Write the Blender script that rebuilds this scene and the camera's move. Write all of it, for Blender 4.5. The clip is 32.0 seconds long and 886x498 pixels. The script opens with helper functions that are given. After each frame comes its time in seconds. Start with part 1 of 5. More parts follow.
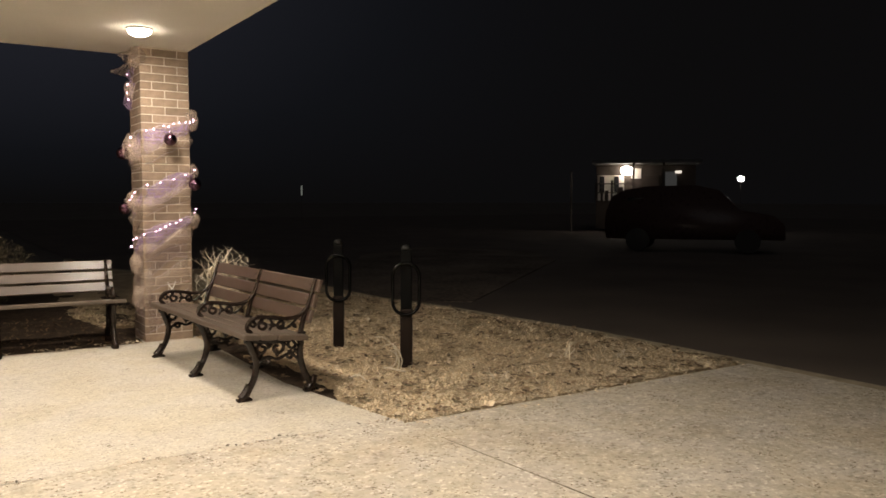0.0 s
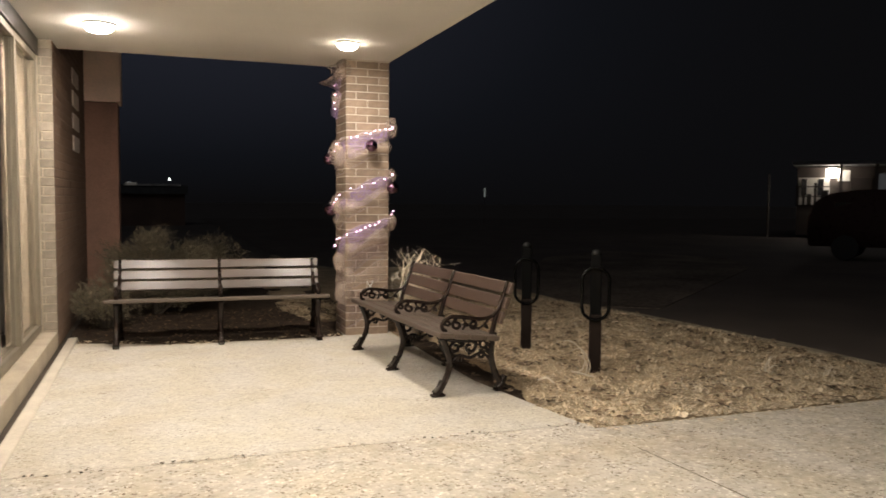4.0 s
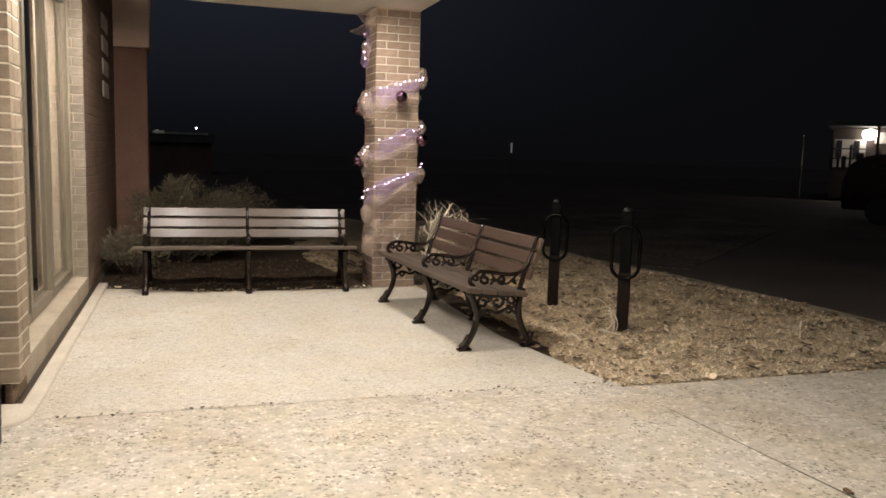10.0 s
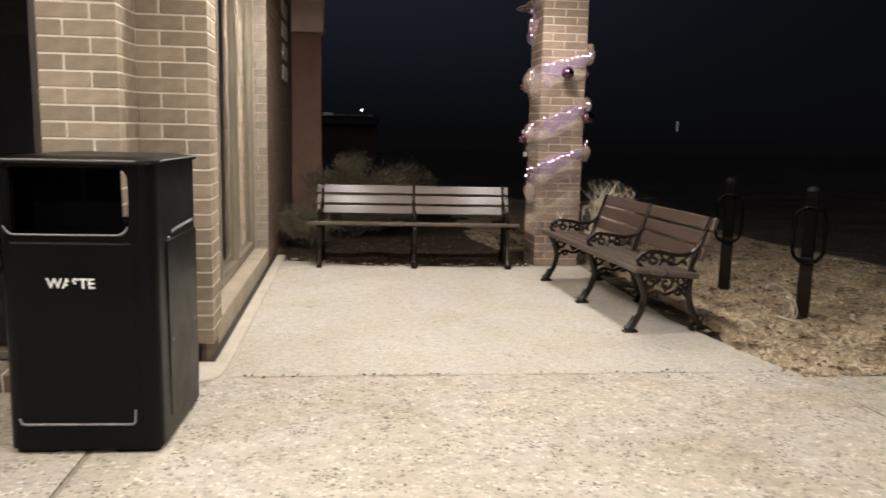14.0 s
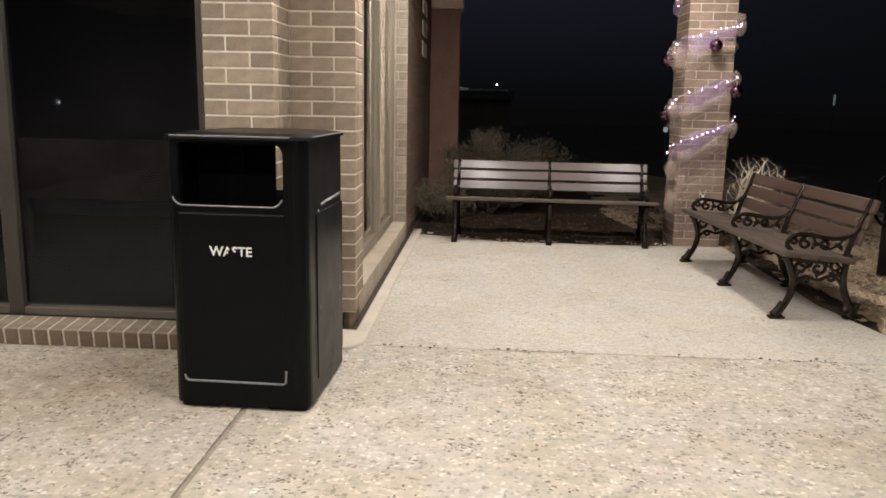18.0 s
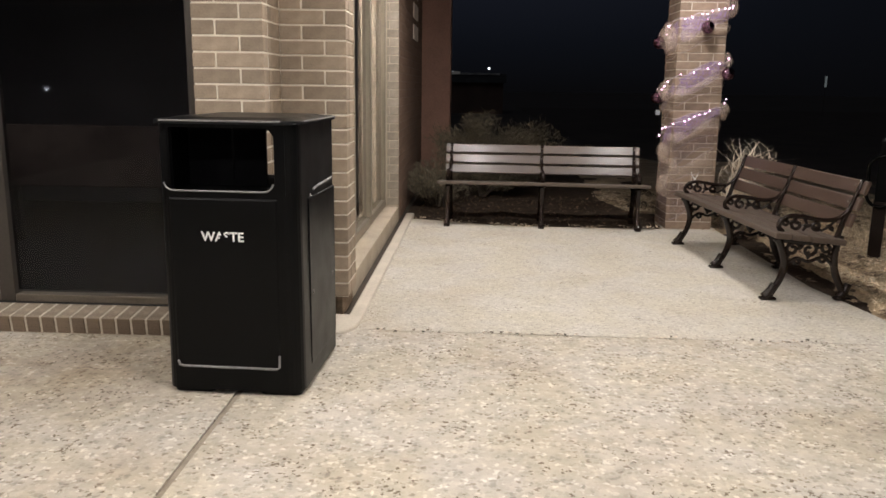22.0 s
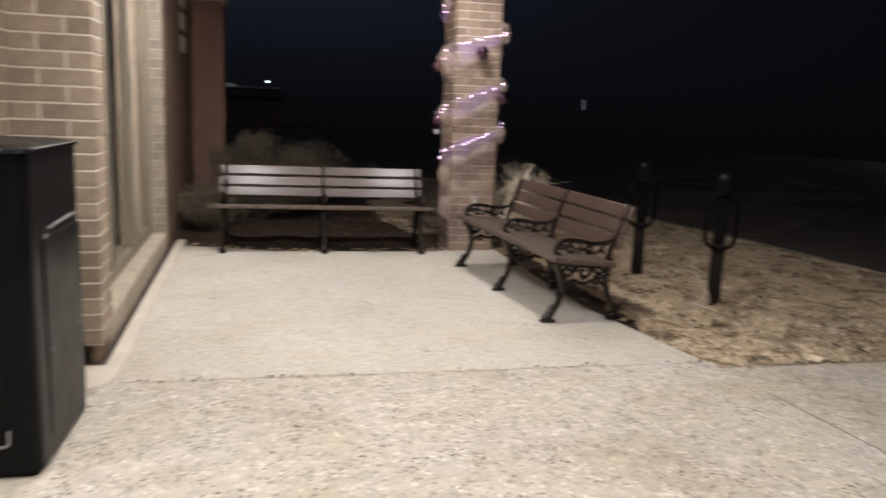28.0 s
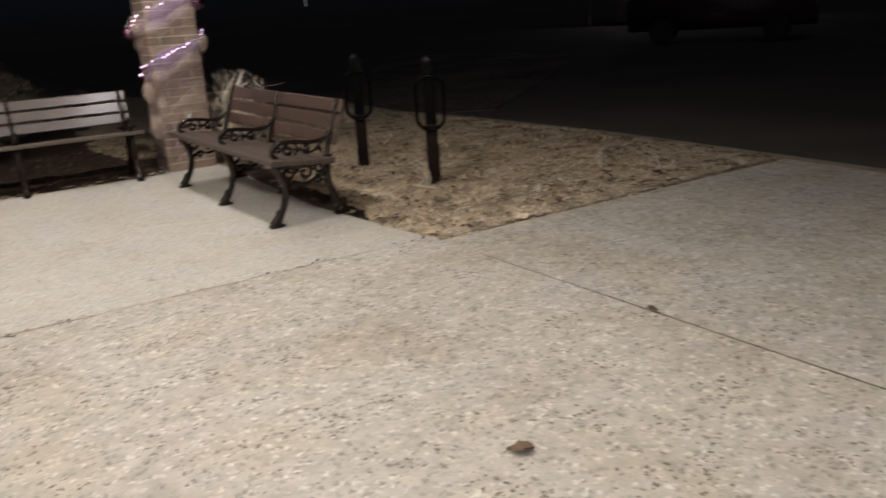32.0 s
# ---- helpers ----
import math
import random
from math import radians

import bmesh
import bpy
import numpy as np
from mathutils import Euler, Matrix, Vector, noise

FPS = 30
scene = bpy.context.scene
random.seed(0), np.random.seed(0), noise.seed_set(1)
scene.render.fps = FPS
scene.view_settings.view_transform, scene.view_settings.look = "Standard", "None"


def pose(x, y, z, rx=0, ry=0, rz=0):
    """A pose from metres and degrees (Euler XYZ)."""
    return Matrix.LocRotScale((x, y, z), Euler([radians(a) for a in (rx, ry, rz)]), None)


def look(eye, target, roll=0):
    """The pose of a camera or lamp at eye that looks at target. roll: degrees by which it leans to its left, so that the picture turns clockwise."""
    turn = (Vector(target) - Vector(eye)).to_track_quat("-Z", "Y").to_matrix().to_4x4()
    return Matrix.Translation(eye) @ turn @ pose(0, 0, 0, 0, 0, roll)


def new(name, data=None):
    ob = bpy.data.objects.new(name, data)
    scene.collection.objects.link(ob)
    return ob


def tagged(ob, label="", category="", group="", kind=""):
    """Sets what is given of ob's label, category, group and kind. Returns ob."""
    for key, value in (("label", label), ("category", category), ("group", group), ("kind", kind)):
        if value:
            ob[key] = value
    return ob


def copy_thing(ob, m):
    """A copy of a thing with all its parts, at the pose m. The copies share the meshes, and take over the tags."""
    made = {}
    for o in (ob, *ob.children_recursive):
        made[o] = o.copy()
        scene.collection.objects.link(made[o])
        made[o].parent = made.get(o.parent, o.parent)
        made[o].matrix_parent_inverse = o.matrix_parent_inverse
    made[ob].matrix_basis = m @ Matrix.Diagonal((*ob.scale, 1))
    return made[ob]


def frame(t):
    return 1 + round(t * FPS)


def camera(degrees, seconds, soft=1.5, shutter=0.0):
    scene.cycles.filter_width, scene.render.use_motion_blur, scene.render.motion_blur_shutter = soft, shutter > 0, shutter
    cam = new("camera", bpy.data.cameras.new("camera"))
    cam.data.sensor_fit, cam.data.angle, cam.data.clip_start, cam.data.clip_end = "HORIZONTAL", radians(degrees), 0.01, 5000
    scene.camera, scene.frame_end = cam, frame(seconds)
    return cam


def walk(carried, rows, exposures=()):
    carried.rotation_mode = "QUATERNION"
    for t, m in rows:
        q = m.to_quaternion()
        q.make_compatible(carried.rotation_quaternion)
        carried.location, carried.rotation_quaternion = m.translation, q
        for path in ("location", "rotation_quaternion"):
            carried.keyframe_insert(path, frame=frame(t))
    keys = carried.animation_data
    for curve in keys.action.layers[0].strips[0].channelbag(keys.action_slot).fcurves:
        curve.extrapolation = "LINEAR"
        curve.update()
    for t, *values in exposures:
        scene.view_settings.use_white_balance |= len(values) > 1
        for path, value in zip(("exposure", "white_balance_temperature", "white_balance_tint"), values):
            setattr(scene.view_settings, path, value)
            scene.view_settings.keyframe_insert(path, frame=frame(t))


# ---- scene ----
cam = camera(59.0, 32.0, soft=1.6, shutter=0.5)
# seconds, stops, kelvin, tint
EXPOSURES = [(0, 0.15, 7300, 12), (3, 0.02, 7150, 12.5), (4, 0.15, 6850, 12), (9, 0.15, 6750, 12), (10.8, 0.03, 6480, 12), (13, 0.05, 6280, 12), (15.3, 0.0, 6240, 12.5), (19, -0.13, 6180, 13), (25, -0.18, 6130, 13), (28, -0.06, 6000, 14), (29.6, -0.32, 5920, 14), (31, -0.46, 5900, 13.5), (32, -0.38, 6020, 13)]
PATH = [
    (0, (0.515, -0.297, 1.321), (1.604, 1.376, 1.195), 0.1),
    (0.5, (0.471, -0.325, 1.321), (1.494, 1.388, 1.19), -1.1),
    (1, (0.425, -0.328, 1.347), (1.222, 1.505, 1.27), -1.4),
    (1.5, (0.411, -0.377, 1.34), (1.165, 1.474, 1.277), -0.6),
    (2, (0.439, -0.385, 1.346), (1.336, 1.4, 1.259), -0.1),
    (2.5, (0.465, -0.395, 1.344), (1.49, 1.319, 1.24), 0.3),
    (3, (0.467, -0.337, 1.332), (1.525, 1.356, 1.213), 0.4),
    (3.5, (0.425, -0.342, 1.336), (1.292, 1.457, 1.228), 1.0),
    (4, (0.404, -0.333, 1.341), (1.085, 1.544, 1.217), 0.5),
    (4.5, (0.408, -0.346, 1.334), (1.058, 1.541, 1.21), 0.3),
    (6.5, (0.437, -0.321, 1.322), (1.163, 1.541, 1.239), -0.5),
    (7, (0.41, -0.307, 1.325), (1.087, 1.571, 1.205), 0.2),
    (7.5, (0.394, -0.297, 1.327), (1.057, 1.584, 1.176), 1.8),
    (8, (0.395, -0.269, 1.325), (1.005, 1.627, 1.149), 2.1),
    (8.5, (0.39, -0.269, 1.324), (0.976, 1.636, 1.152), 2.4),
    (9, (0.385, -0.29, 1.325), (0.986, 1.609, 1.144), 2.0),
    (9.5, (0.39, -0.275, 1.321), (1.036, 1.607, 1.116), 2.3),
    (10, (0.387, -0.272, 1.329), (1.009, 1.614, 1.089), 1.7),
    (10.5, (0.379, -0.276, 1.323), (0.95, 1.624, 1.068), 1.7),
    (11, (0.346, -0.255, 1.309), (0.687, 1.69, 0.995), 1.4),
    (11.5, (0.338, -0.284, 1.316), (0.526, 1.685, 1.015), -0.8),
    (12, (0.331, -0.276, 1.317), (0.552, 1.685, 0.994), 0.4),
    (12.5, (0.325, -0.273, 1.31), (0.561, 1.691, 1.018), 1.3),
    (13, (0.332, -0.279, 1.307), (0.575, 1.683, 1.007), 1.6),
    (13.5, (0.339, -0.269, 1.307), (0.634, 1.688, 1.015), 1.0),
    (14, (0.328, -0.264, 1.304), (0.562, 1.699, 1.005), 1.3),
    (14.5, (0.312, -0.266, 1.312), (0.365, 1.711, 1.016), 0.7),
    (15, (0.305, -0.282, 1.304), (0.247, 1.688, 0.966), 0.6),
    (15.5, (0.296, -0.283, 1.309), (0.199, 1.678, 0.932), 1.0),
    (17.5, (0.291, -0.291, 1.313), (0.196, 1.671, 0.932), 1.3),
    (18, (0.294, -0.294, 1.313), (0.196, 1.67, 0.945), 1.1),
    (18.5, (0.297, -0.3, 1.315), (0.199, 1.665, 0.956), 1.0),
    (19, (0.294, -0.299, 1.316), (0.203, 1.665, 0.949), 1.2),
    (19.5, (0.295, -0.294, 1.31), (0.214, 1.669, 0.936), 1.1),
    (20, (0.295, -0.297, 1.308), (0.213, 1.667, 0.936), 0.9),
    (20.5, (0.299, -0.295, 1.314), (0.226, 1.668, 0.935), 1.1),
    (21, (0.293, -0.287, 1.307), (0.22, 1.673, 0.917), 1.0),
    (21.5, (0.293, -0.288, 1.309), (0.214, 1.67, 0.91), 1.0),
    (22, (0.296, -0.294, 1.309), (0.217, 1.663, 0.903), 0.8),
    (22.5, (0.295, -0.297, 1.312), (0.204, 1.659, 0.908), 0.8),
    (23, (0.295, -0.294, 1.31), (0.209, 1.663, 0.909), 0.8),
    (23.5, (0.294, -0.293, 1.308), (0.209, 1.666, 0.911), 0.8),
    (24, (0.297, -0.293, 1.311), (0.221, 1.666, 0.916), 0.9),
    (24.5, (0.298, -0.288, 1.307), (0.269, 1.674, 0.92), 1.0),
    (25, (0.3, -0.291, 1.311), (0.278, 1.671, 0.922), 1.1),
    (25.5, (0.308, -0.29, 1.312), (0.347, 1.673, 0.928), 1.2),
    (27.5, (0.325, -0.149, 1.297), (0.508, 1.776, 0.787), 2.4),
    (28, (0.332, -0.022, 1.356), (0.794, 1.891, 1.001), 2.3),
    (28.5, (0.378, 0.047, 1.317), (1.091, 1.846, 0.813), 1.0),
    (29, (0.362, -0.047, 1.322), (1.061, 1.776, 0.889), 1.0),
    (29.5, (0.436, -0.012, 1.315), (1.11, 1.809, 0.837), -0.4),
    (30, (0.378, -0.023, 1.293), (0.935, 1.825, 0.771), -0.4),
    (30.5, (0.415, -0.022, 1.277), (1.056, 1.779, 0.688), -1.5),
    (31, (0.448, -0.076, 1.323), (1.278, 1.64, 0.717), -2.2),
    (31.5, (0.458, -0.059, 1.308), (1.307, 1.646, 0.699), -2.3),
    (32, (0.526, -0.138, 1.345), (1.517, 1.491, 0.743), -3.6),
]
walk(cam, [(t, look(eye, target, roll)) for t, eye, target, roll in PATH], EXPOSURES)

# ---------------- world and light ----------------
world = bpy.data.worlds.new("night")
scene.world = world
world.use_nodes = True
sky = world.node_tree.nodes["Background"]
sky.inputs[1].default_value = 0.0072
# night sky: a little paler overhead than at the horizon, most of all towards +y
coord, axis, side, fade = (world.node_tree.nodes.new(k) for k in ("ShaderNodeTexCoord", "ShaderNodeSeparateXYZ", "ShaderNodeMath", "ShaderNodeValToRGB"))
lift = world.node_tree.nodes.new("ShaderNodeMath")
side.operation, lift.operation = "POWER", "MULTIPLY"
side.inputs[1].default_value = 9.0
for k, (p, c) in enumerate(((0.0, (0.42, 0.42, 0.48, 1)), (0.05, (0.62, 0.72, 1.0, 1)), (0.20, (1.9, 2.15, 3.2, 1)))):
    e = fade.color_ramp.elements[k] if k < 2 else fade.color_ramp.elements.new(p)
    e.position, e.color = p, c
sky_links = world.node_tree.links
sky_links.new(coord.outputs["Generated"], axis.inputs[0])
sky_links.new(axis.outputs["Y"], side.inputs[0])
sky_links.new(axis.outputs["Z"], lift.inputs[0])
sky_links.new(side.outputs[0], lift.inputs[1])
sky_links.new(lift.outputs[0], fade.inputs[0])
sky_links.new(fade.outputs[0], sky.inputs[0])

# weak fill sun, added to lift the dark ground and far fronts
fill_sun = new("night_fill", bpy.data.lights.new("night_fill", "SUN"))
fill_sun.data.energy, fill_sun.data.angle, fill_sun.data.color = 0.075, radians(40), (0.85, 0.9, 1.0)
fill_sun.matrix_basis = pose(0, 0, 30, 40, 0, -25)

CEIL = 2.70
LAMPS = [(x, y) for x in (-0.02, 1.965) for y in (6.45, 4.31, 2.17, 0.03, -2.1)] + [(x, y) for x in (-2.0, -4.0) for y in (2.17, 0.03)]
LAMP_WATT, LAMP_COLOR = 25.8, (1.0, 0.93, 0.83)


# ---------------- materials ----------------
def mat(name, color, rough=0.6, metal=0.0, var=0.15, scale=8.0, fine=80.0, bump=0.1, dist=0.004, spec=0.5, piece=0.0, sheen=0.0):
    """A surface with blotches at one scale, grain at another, and fine relief."""
    m = bpy.data.materials.new(name)
    m.use_nodes = True
    nt = m.node_tree
    n, l = nt.nodes, nt.links
    b = n["Principled BSDF"]
    b.inputs["Metallic"].default_value = metal
    b.inputs["Specular IOR Level"].default_value = spec
    tc = n.new("ShaderNodeTexCoord")
    big, small = n.new("ShaderNodeTexNoise"), n.new("ShaderNodeTexNoise")
    for t, s in ((big, scale), (small, fine)):
        t.inputs["Scale"].default_value = s
        t.inputs["Detail"].default_value = 6
        l.new(tc.outputs["Object"], t.inputs["Vector"])
    add = n.new("ShaderNodeMath")
    add.operation = "ADD"
    l.new(big.outputs[0], add.inputs[0])
    l.new(small.outputs[0], add.inputs[1])
    ramp = n.new("ShaderNodeMapRange")
    ramp.inputs[1].default_value, ramp.inputs[2].default_value = 0.7, 1.3
    ramp.inputs[3].default_value, ramp.inputs[4].default_value = 1 - var, 1 + var
    l.new(add.outputs[0], ramp.inputs[0])
    level = ramp.outputs[0]
    if piece:
        info = n.new("ShaderNodeObjectInfo")
        pr = n.new("ShaderNodeMapRange")
        pr.inputs[3].default_value, pr.inputs[4].default_value = 1 - piece, 1 + piece
        l.new(info.outputs["Random"], pr.inputs[0])
        mul = n.new("ShaderNodeMath")
        mul.operation = "MULTIPLY"
        l.new(level, mul.inputs[0])
        l.new(pr.outputs[0], mul.inputs[1])
        level = mul.outputs[0]
    mix = n.new("ShaderNodeVectorMath")
    mix.operation = "SCALE"
    mix.inputs[0].default_value = color
    l.new(level, mix.inputs["Scale"])
    l.new(mix.outputs[0], b.inputs["Base Color"])
    rr = n.new("ShaderNodeMapRange")
    rr.inputs[3].default_value, rr.inputs[4].default_value = max(0.03, rough - 0.12), min(1, rough + 0.12)
    l.new(big.outputs[0], rr.inputs[0])
    l.new(rr.outputs[0], b.inputs["Roughness"])
    if bump:
        bp = n.new("ShaderNodeBump")
        bp.inputs["Strength"].default_value, bp.inputs["Distance"].default_value = bump, dist
        l.new(small.outputs[0], bp.inputs["Height"])
        l.new(bp.outputs[0], b.inputs["Normal"])
    return m


def glow(name, color, strength):
    m = bpy.data.materials.new(name)
    m.use_nodes = True
    b = m.node_tree.nodes["Principled BSDF"]
    b.inputs["Base Color"].default_value = (*color, 1)
    b.inputs["Emission Color"].default_value = (*color, 1)
    b.inputs["Emission Strength"].default_value = strength
    return m


def aggregate(name, base, dark, light, size, amount, rough=0.85, mottle=0.55, stain=0.0, grit=0.35, specks=0.0, blot_at=None):
    """Exposed-aggregate concrete: a sandy bed with dark and light pebbles."""
    m = bpy.data.materials.new(name)
    m.use_nodes = True
    nt = m.node_tree
    n, l = nt.nodes, nt.links
    b = n["Principled BSDF"]
    b.inputs["Roughness"].default_value = rough
    b.inputs["Specular IOR Level"].default_value = 0.25
    tc = n.new("ShaderNodeTexCoord")
    warp = n.new("ShaderNodeTexNoise")
    warp.inputs["Scale"].default_value = size * 1.1
    ad = n.new("ShaderNodeVectorMath")
    ad.operation = "MULTIPLY_ADD"
    ad.inputs[1].default_value = (1.7 / size,) * 3
    l.new(tc.outputs["Object"], warp.inputs["Vector"])
    l.new(warp.outputs["Color"], ad.inputs[0])
    l.new(tc.outputs["Object"], ad.inputs[2])
    vo = n.new("ShaderNodeTexVoronoi")
    vo.inputs["Scale"].default_value = size
    l.new(ad.outputs[0], vo.inputs["Vector"])
    sep = n.new("ShaderNodeSeparateColor")
    l.new(vo.outputs["Color"], sep.inputs[0])
    ramp = n.new("ShaderNodeValToRGB")
    e = ramp.color_ramp.elements
    e[0].position, e[0].color = 0.0, (*dark, 1)
    e[1].position, e[1].color = 1.0, (*light, 1)
    for p, c in ((amount, dark), (amount + 0.05, [v * 0.68 for v in base]), (0.32, [v * 0.86 for v in base]), (0.58, base), (0.80, [min(1, v * 1.14) for v in base]), (0.91, light)):
        x = e.new(p)
        x.color = (*c, 1)
    l.new(sep.outputs[0], ramp.inputs[0])
    edge = n.new("ShaderNodeMapRange")
    edge.inputs[1].default_value, edge.inputs[2].default_value = 0.35 / 1, 0.62
    edge.inputs[3].default_value, edge.inputs[4].default_value = 1.0, 0.0
    l.new(vo.outputs["Distance"], edge.inputs[0])
    grain, blot = n.new("ShaderNodeTexNoise"), n.new("ShaderNodeTexNoise")
    grain.inputs["Scale"].default_value, blot.inputs["Scale"].default_value = 260, 1.3
    grain.inputs["Detail"].default_value = blot.inputs["Detail"].default_value = 6
    l.new(tc.outputs["Object"], grain.inputs["Vector"])
    l.new(tc.outputs["Object"], blot.inputs["Vector"])
    mixc = n.new("ShaderNodeMix")
    mixc.data_type = "RGBA"
    mixc.inputs["A"].default_value = (*base, 1)
    l.new(edge.outputs[0], mixc.inputs["Factor"])
    l.new(ramp.outputs[0], mixc.inputs["B"])
    s1 = n.new("ShaderNodeMath")
    s1.operation = "MULTIPLY_ADD"
    s1.inputs[1].default_value, s1.inputs[2].default_value = grit, 0.835 - grit / 2
    l.new(grain.outputs[0], s1.inputs[0])
    s2 = n.new("ShaderNodeMath")
    s2.operation = "MULTIPLY_ADD"
    s2.inputs[1].default_value, s2.inputs[2].default_value = 0.32, 0.0
    l.new(blot.outputs[0], s2.inputs[0])
    mot = n.new("ShaderNodeTexNoise")
    mot.inputs["Scale"].default_value, mot.inputs["Detail"].default_value = 13, 5
    l.new(tc.outputs["Object"], mot.inputs["Vector"])
    s4 = n.new("ShaderNodeMath")
    s4.operation = "MULTIPLY_ADD"
    s4.inputs[1].default_value, s4.inputs[2].default_value = mottle, -mottle / 2
    l.new(mot.outputs[0], s4.inputs[0])
    s5 = n.new("ShaderNodeMath")
    l.new(s1.outputs[0], s5.inputs[0])
    l.new(s4.outputs[0], s5.inputs[1])
    s3 = n.new("ShaderNodeMath")
    l.new(s5.outputs[0], s3.inputs[0])
    l.new(s2.outputs[0], s3.inputs[1])
    out = n.new("ShaderNodeVectorMath")
    out.operation = "SCALE"
    l.new(mixc.outputs["Result"], out.inputs[0])
    l.new(s3.outputs[0], out.inputs["Scale"])
    colour = out.outputs[0]
    if specks:
        v2, c2, n2, th, m2, ad2, wob = (n.new(k) for k in ("ShaderNodeTexVoronoi", "ShaderNodeSeparateColor", "ShaderNodeTexNoise", "ShaderNodeMath", "ShaderNodeMix", "ShaderNodeMath", "ShaderNodeVectorMath"))
        v2.inputs["Scale"].default_value, n2.inputs["Scale"].default_value, n2.inputs["Detail"].default_value = 88, 4.5, 5
        wob.operation = "MULTIPLY_ADD"
        l.new(warp.outputs["Color"], wob.inputs[0])
        l.new(tc.outputs["Object"], wob.inputs[2])
        l.new(wob.outputs[0], v2.inputs["Vector"])
        l.new(v2.outputs["Color"], c2.inputs[0])
        l.new(tc.outputs["Object"], n2.inputs["Vector"])
        ad2.operation = "MULTIPLY_ADD"
        ad2.inputs[1].default_value = 0.75
        l.new(n2.outputs[0], ad2.inputs[0])
        l.new(c2.outputs[0], ad2.inputs[2])
        wob.inputs[1].default_value = (0.022,) * 3
        th.operation = "GREATER_THAN"
        th.inputs[1].default_value = 1.3 - specks
        l.new(ad2.outputs[0], th.inputs[0])
        m2.data_type = "RGBA"
        m2.inputs["B"].default_value = (0.185, 0.15, 0.11, 1)
        l.new(th.outputs[0], m2.inputs["Factor"])
        l.new(colour, m2.inputs["A"])
        colour = m2.outputs["Result"]
    if blot_at:
        far, rg, mb, wn, wa = (n.new(k) for k in ("ShaderNodeVectorMath", "ShaderNodeMapRange", "ShaderNodeMix", "ShaderNodeTexNoise", "ShaderNodeVectorMath"))
        wn.inputs["Scale"].default_value, wn.inputs["Detail"].default_value = 5, 6
        wa.operation, far.operation = "MULTIPLY_ADD", "DISTANCE"
        wa.inputs[1].default_value = (0.9, 0.5, 0)
        far.inputs[1].default_value = (blot_at[0] + 0.45, blot_at[1] + 0.25, 0)
        rg.inputs[1].default_value, rg.inputs[2].default_value, rg.inputs[3].default_value, rg.inputs[4].default_value = 0.10, blot_at[2], 0.75, 0.0
        l.new(tc.outputs["Object"], wn.inputs["Vector"])
        l.new(wn.outputs["Color"], wa.inputs[0])
        l.new(tc.outputs["Object"], wa.inputs[2])
        l.new(wa.outputs[0], far.inputs[0])
        l.new(far.outputs["Value"], rg.inputs[0])
        mb.data_type, mb.blend_type = "RGBA", "MULTIPLY"
        mb.inputs["B"].default_value = (0.60, 0.525, 0.45, 1)
        l.new(rg.outputs[0], mb.inputs["Factor"])
        l.new(colour, mb.inputs["A"])
        colour = mb.outputs["Result"]
    if stain:
        sn, sr, sm = n.new("ShaderNodeTexNoise"), n.new("ShaderNodeMapRange"), n.new("ShaderNodeMix")
        sn.inputs["Scale"].default_value, sn.inputs["Detail"].default_value = 1.7, 7
        sr.inputs[1].default_value, sr.inputs[2].default_value, sr.inputs[4].default_value = 0.50, 0.68, stain
        sm.data_type, sm.blend_type = "RGBA", "MULTIPLY"
        sm.inputs["B"].default_value = (0.62, 0.50, 0.38, 1)
        l.new(tc.outputs["Object"], sn.inputs["Vector"])
        l.new(sn.outputs[0], sr.inputs[0])
        l.new(sr.outputs[0], sm.inputs["Factor"])
        l.new(colour, sm.inputs["A"])
        colour = sm.outputs["Result"]
    # slow drift between warm and cool cement
    tn, tr, tm, tv = (n.new(k) for k in ("ShaderNodeTexNoise", "ShaderNodeMapRange", "ShaderNodeMix", "ShaderNodeVectorMath"))
    tn.inputs["Scale"].default_value, tn.inputs["Detail"].default_value = 2.6, 4
    tr.inputs[1].default_value, tr.inputs[2].default_value = 0.40, 0.60
    tm.data_type = "RGBA"
    tm.inputs["A"].default_value, tm.inputs["B"].default_value = (1.01, 1.0, 0.965, 1), (0.99, 0.998, 1.03, 1)
    tv.operation = "MULTIPLY"
    l.new(tc.outputs["Object"], tn.inputs["Vector"])
    l.new(tn.outputs[0], tr.inputs[0])
    l.new(tr.outputs[0], tm.inputs["Factor"])
    l.new(colour, tv.inputs[0])
    l.new(tm.outputs["Result"], tv.inputs[1])
    l.new(tv.outputs[0], b.inputs["Base Color"])
    bp = n.new("ShaderNodeBump")
    bp.inputs["Strength"].default_value, bp.inputs["Distance"].default_value = 1.2 * grit, 0.004
    l.new(edge.outputs[0], bp.inputs["Height"])
    l.new(bp.outputs[0], b.inputs["Normal"])
    return m


BRICK = mat("tan_brick", (0.335, 0.268, 0.203), 0.85, var=0.22, scale=14, fine=160, bump=0.5, dist=0.003, spec=0.2, piece=0.19)
# wall brick and mortar again, the column's dimmer light put into the colour
COLUMN_BRICK = mat("dimmed_tan_brick", (0.265, 0.198, 0.15), 0.85, var=0.22, scale=14, fine=160, bump=0.5, dist=0.003, spec=0.2, piece=0.19)
COLUMN_MORTAR = mat("dimmed_mortar", (0.55, 0.475, 0.40), 0.95, var=0.14, scale=20, fine=220, bump=0.4, spec=0.1)
GREY_BRICK = mat("greyed_brick", (0.275, 0.238, 0.195), 0.85, var=0.22, scale=14, fine=160, bump=0.5, dist=0.003, spec=0.2, piece=0.12)
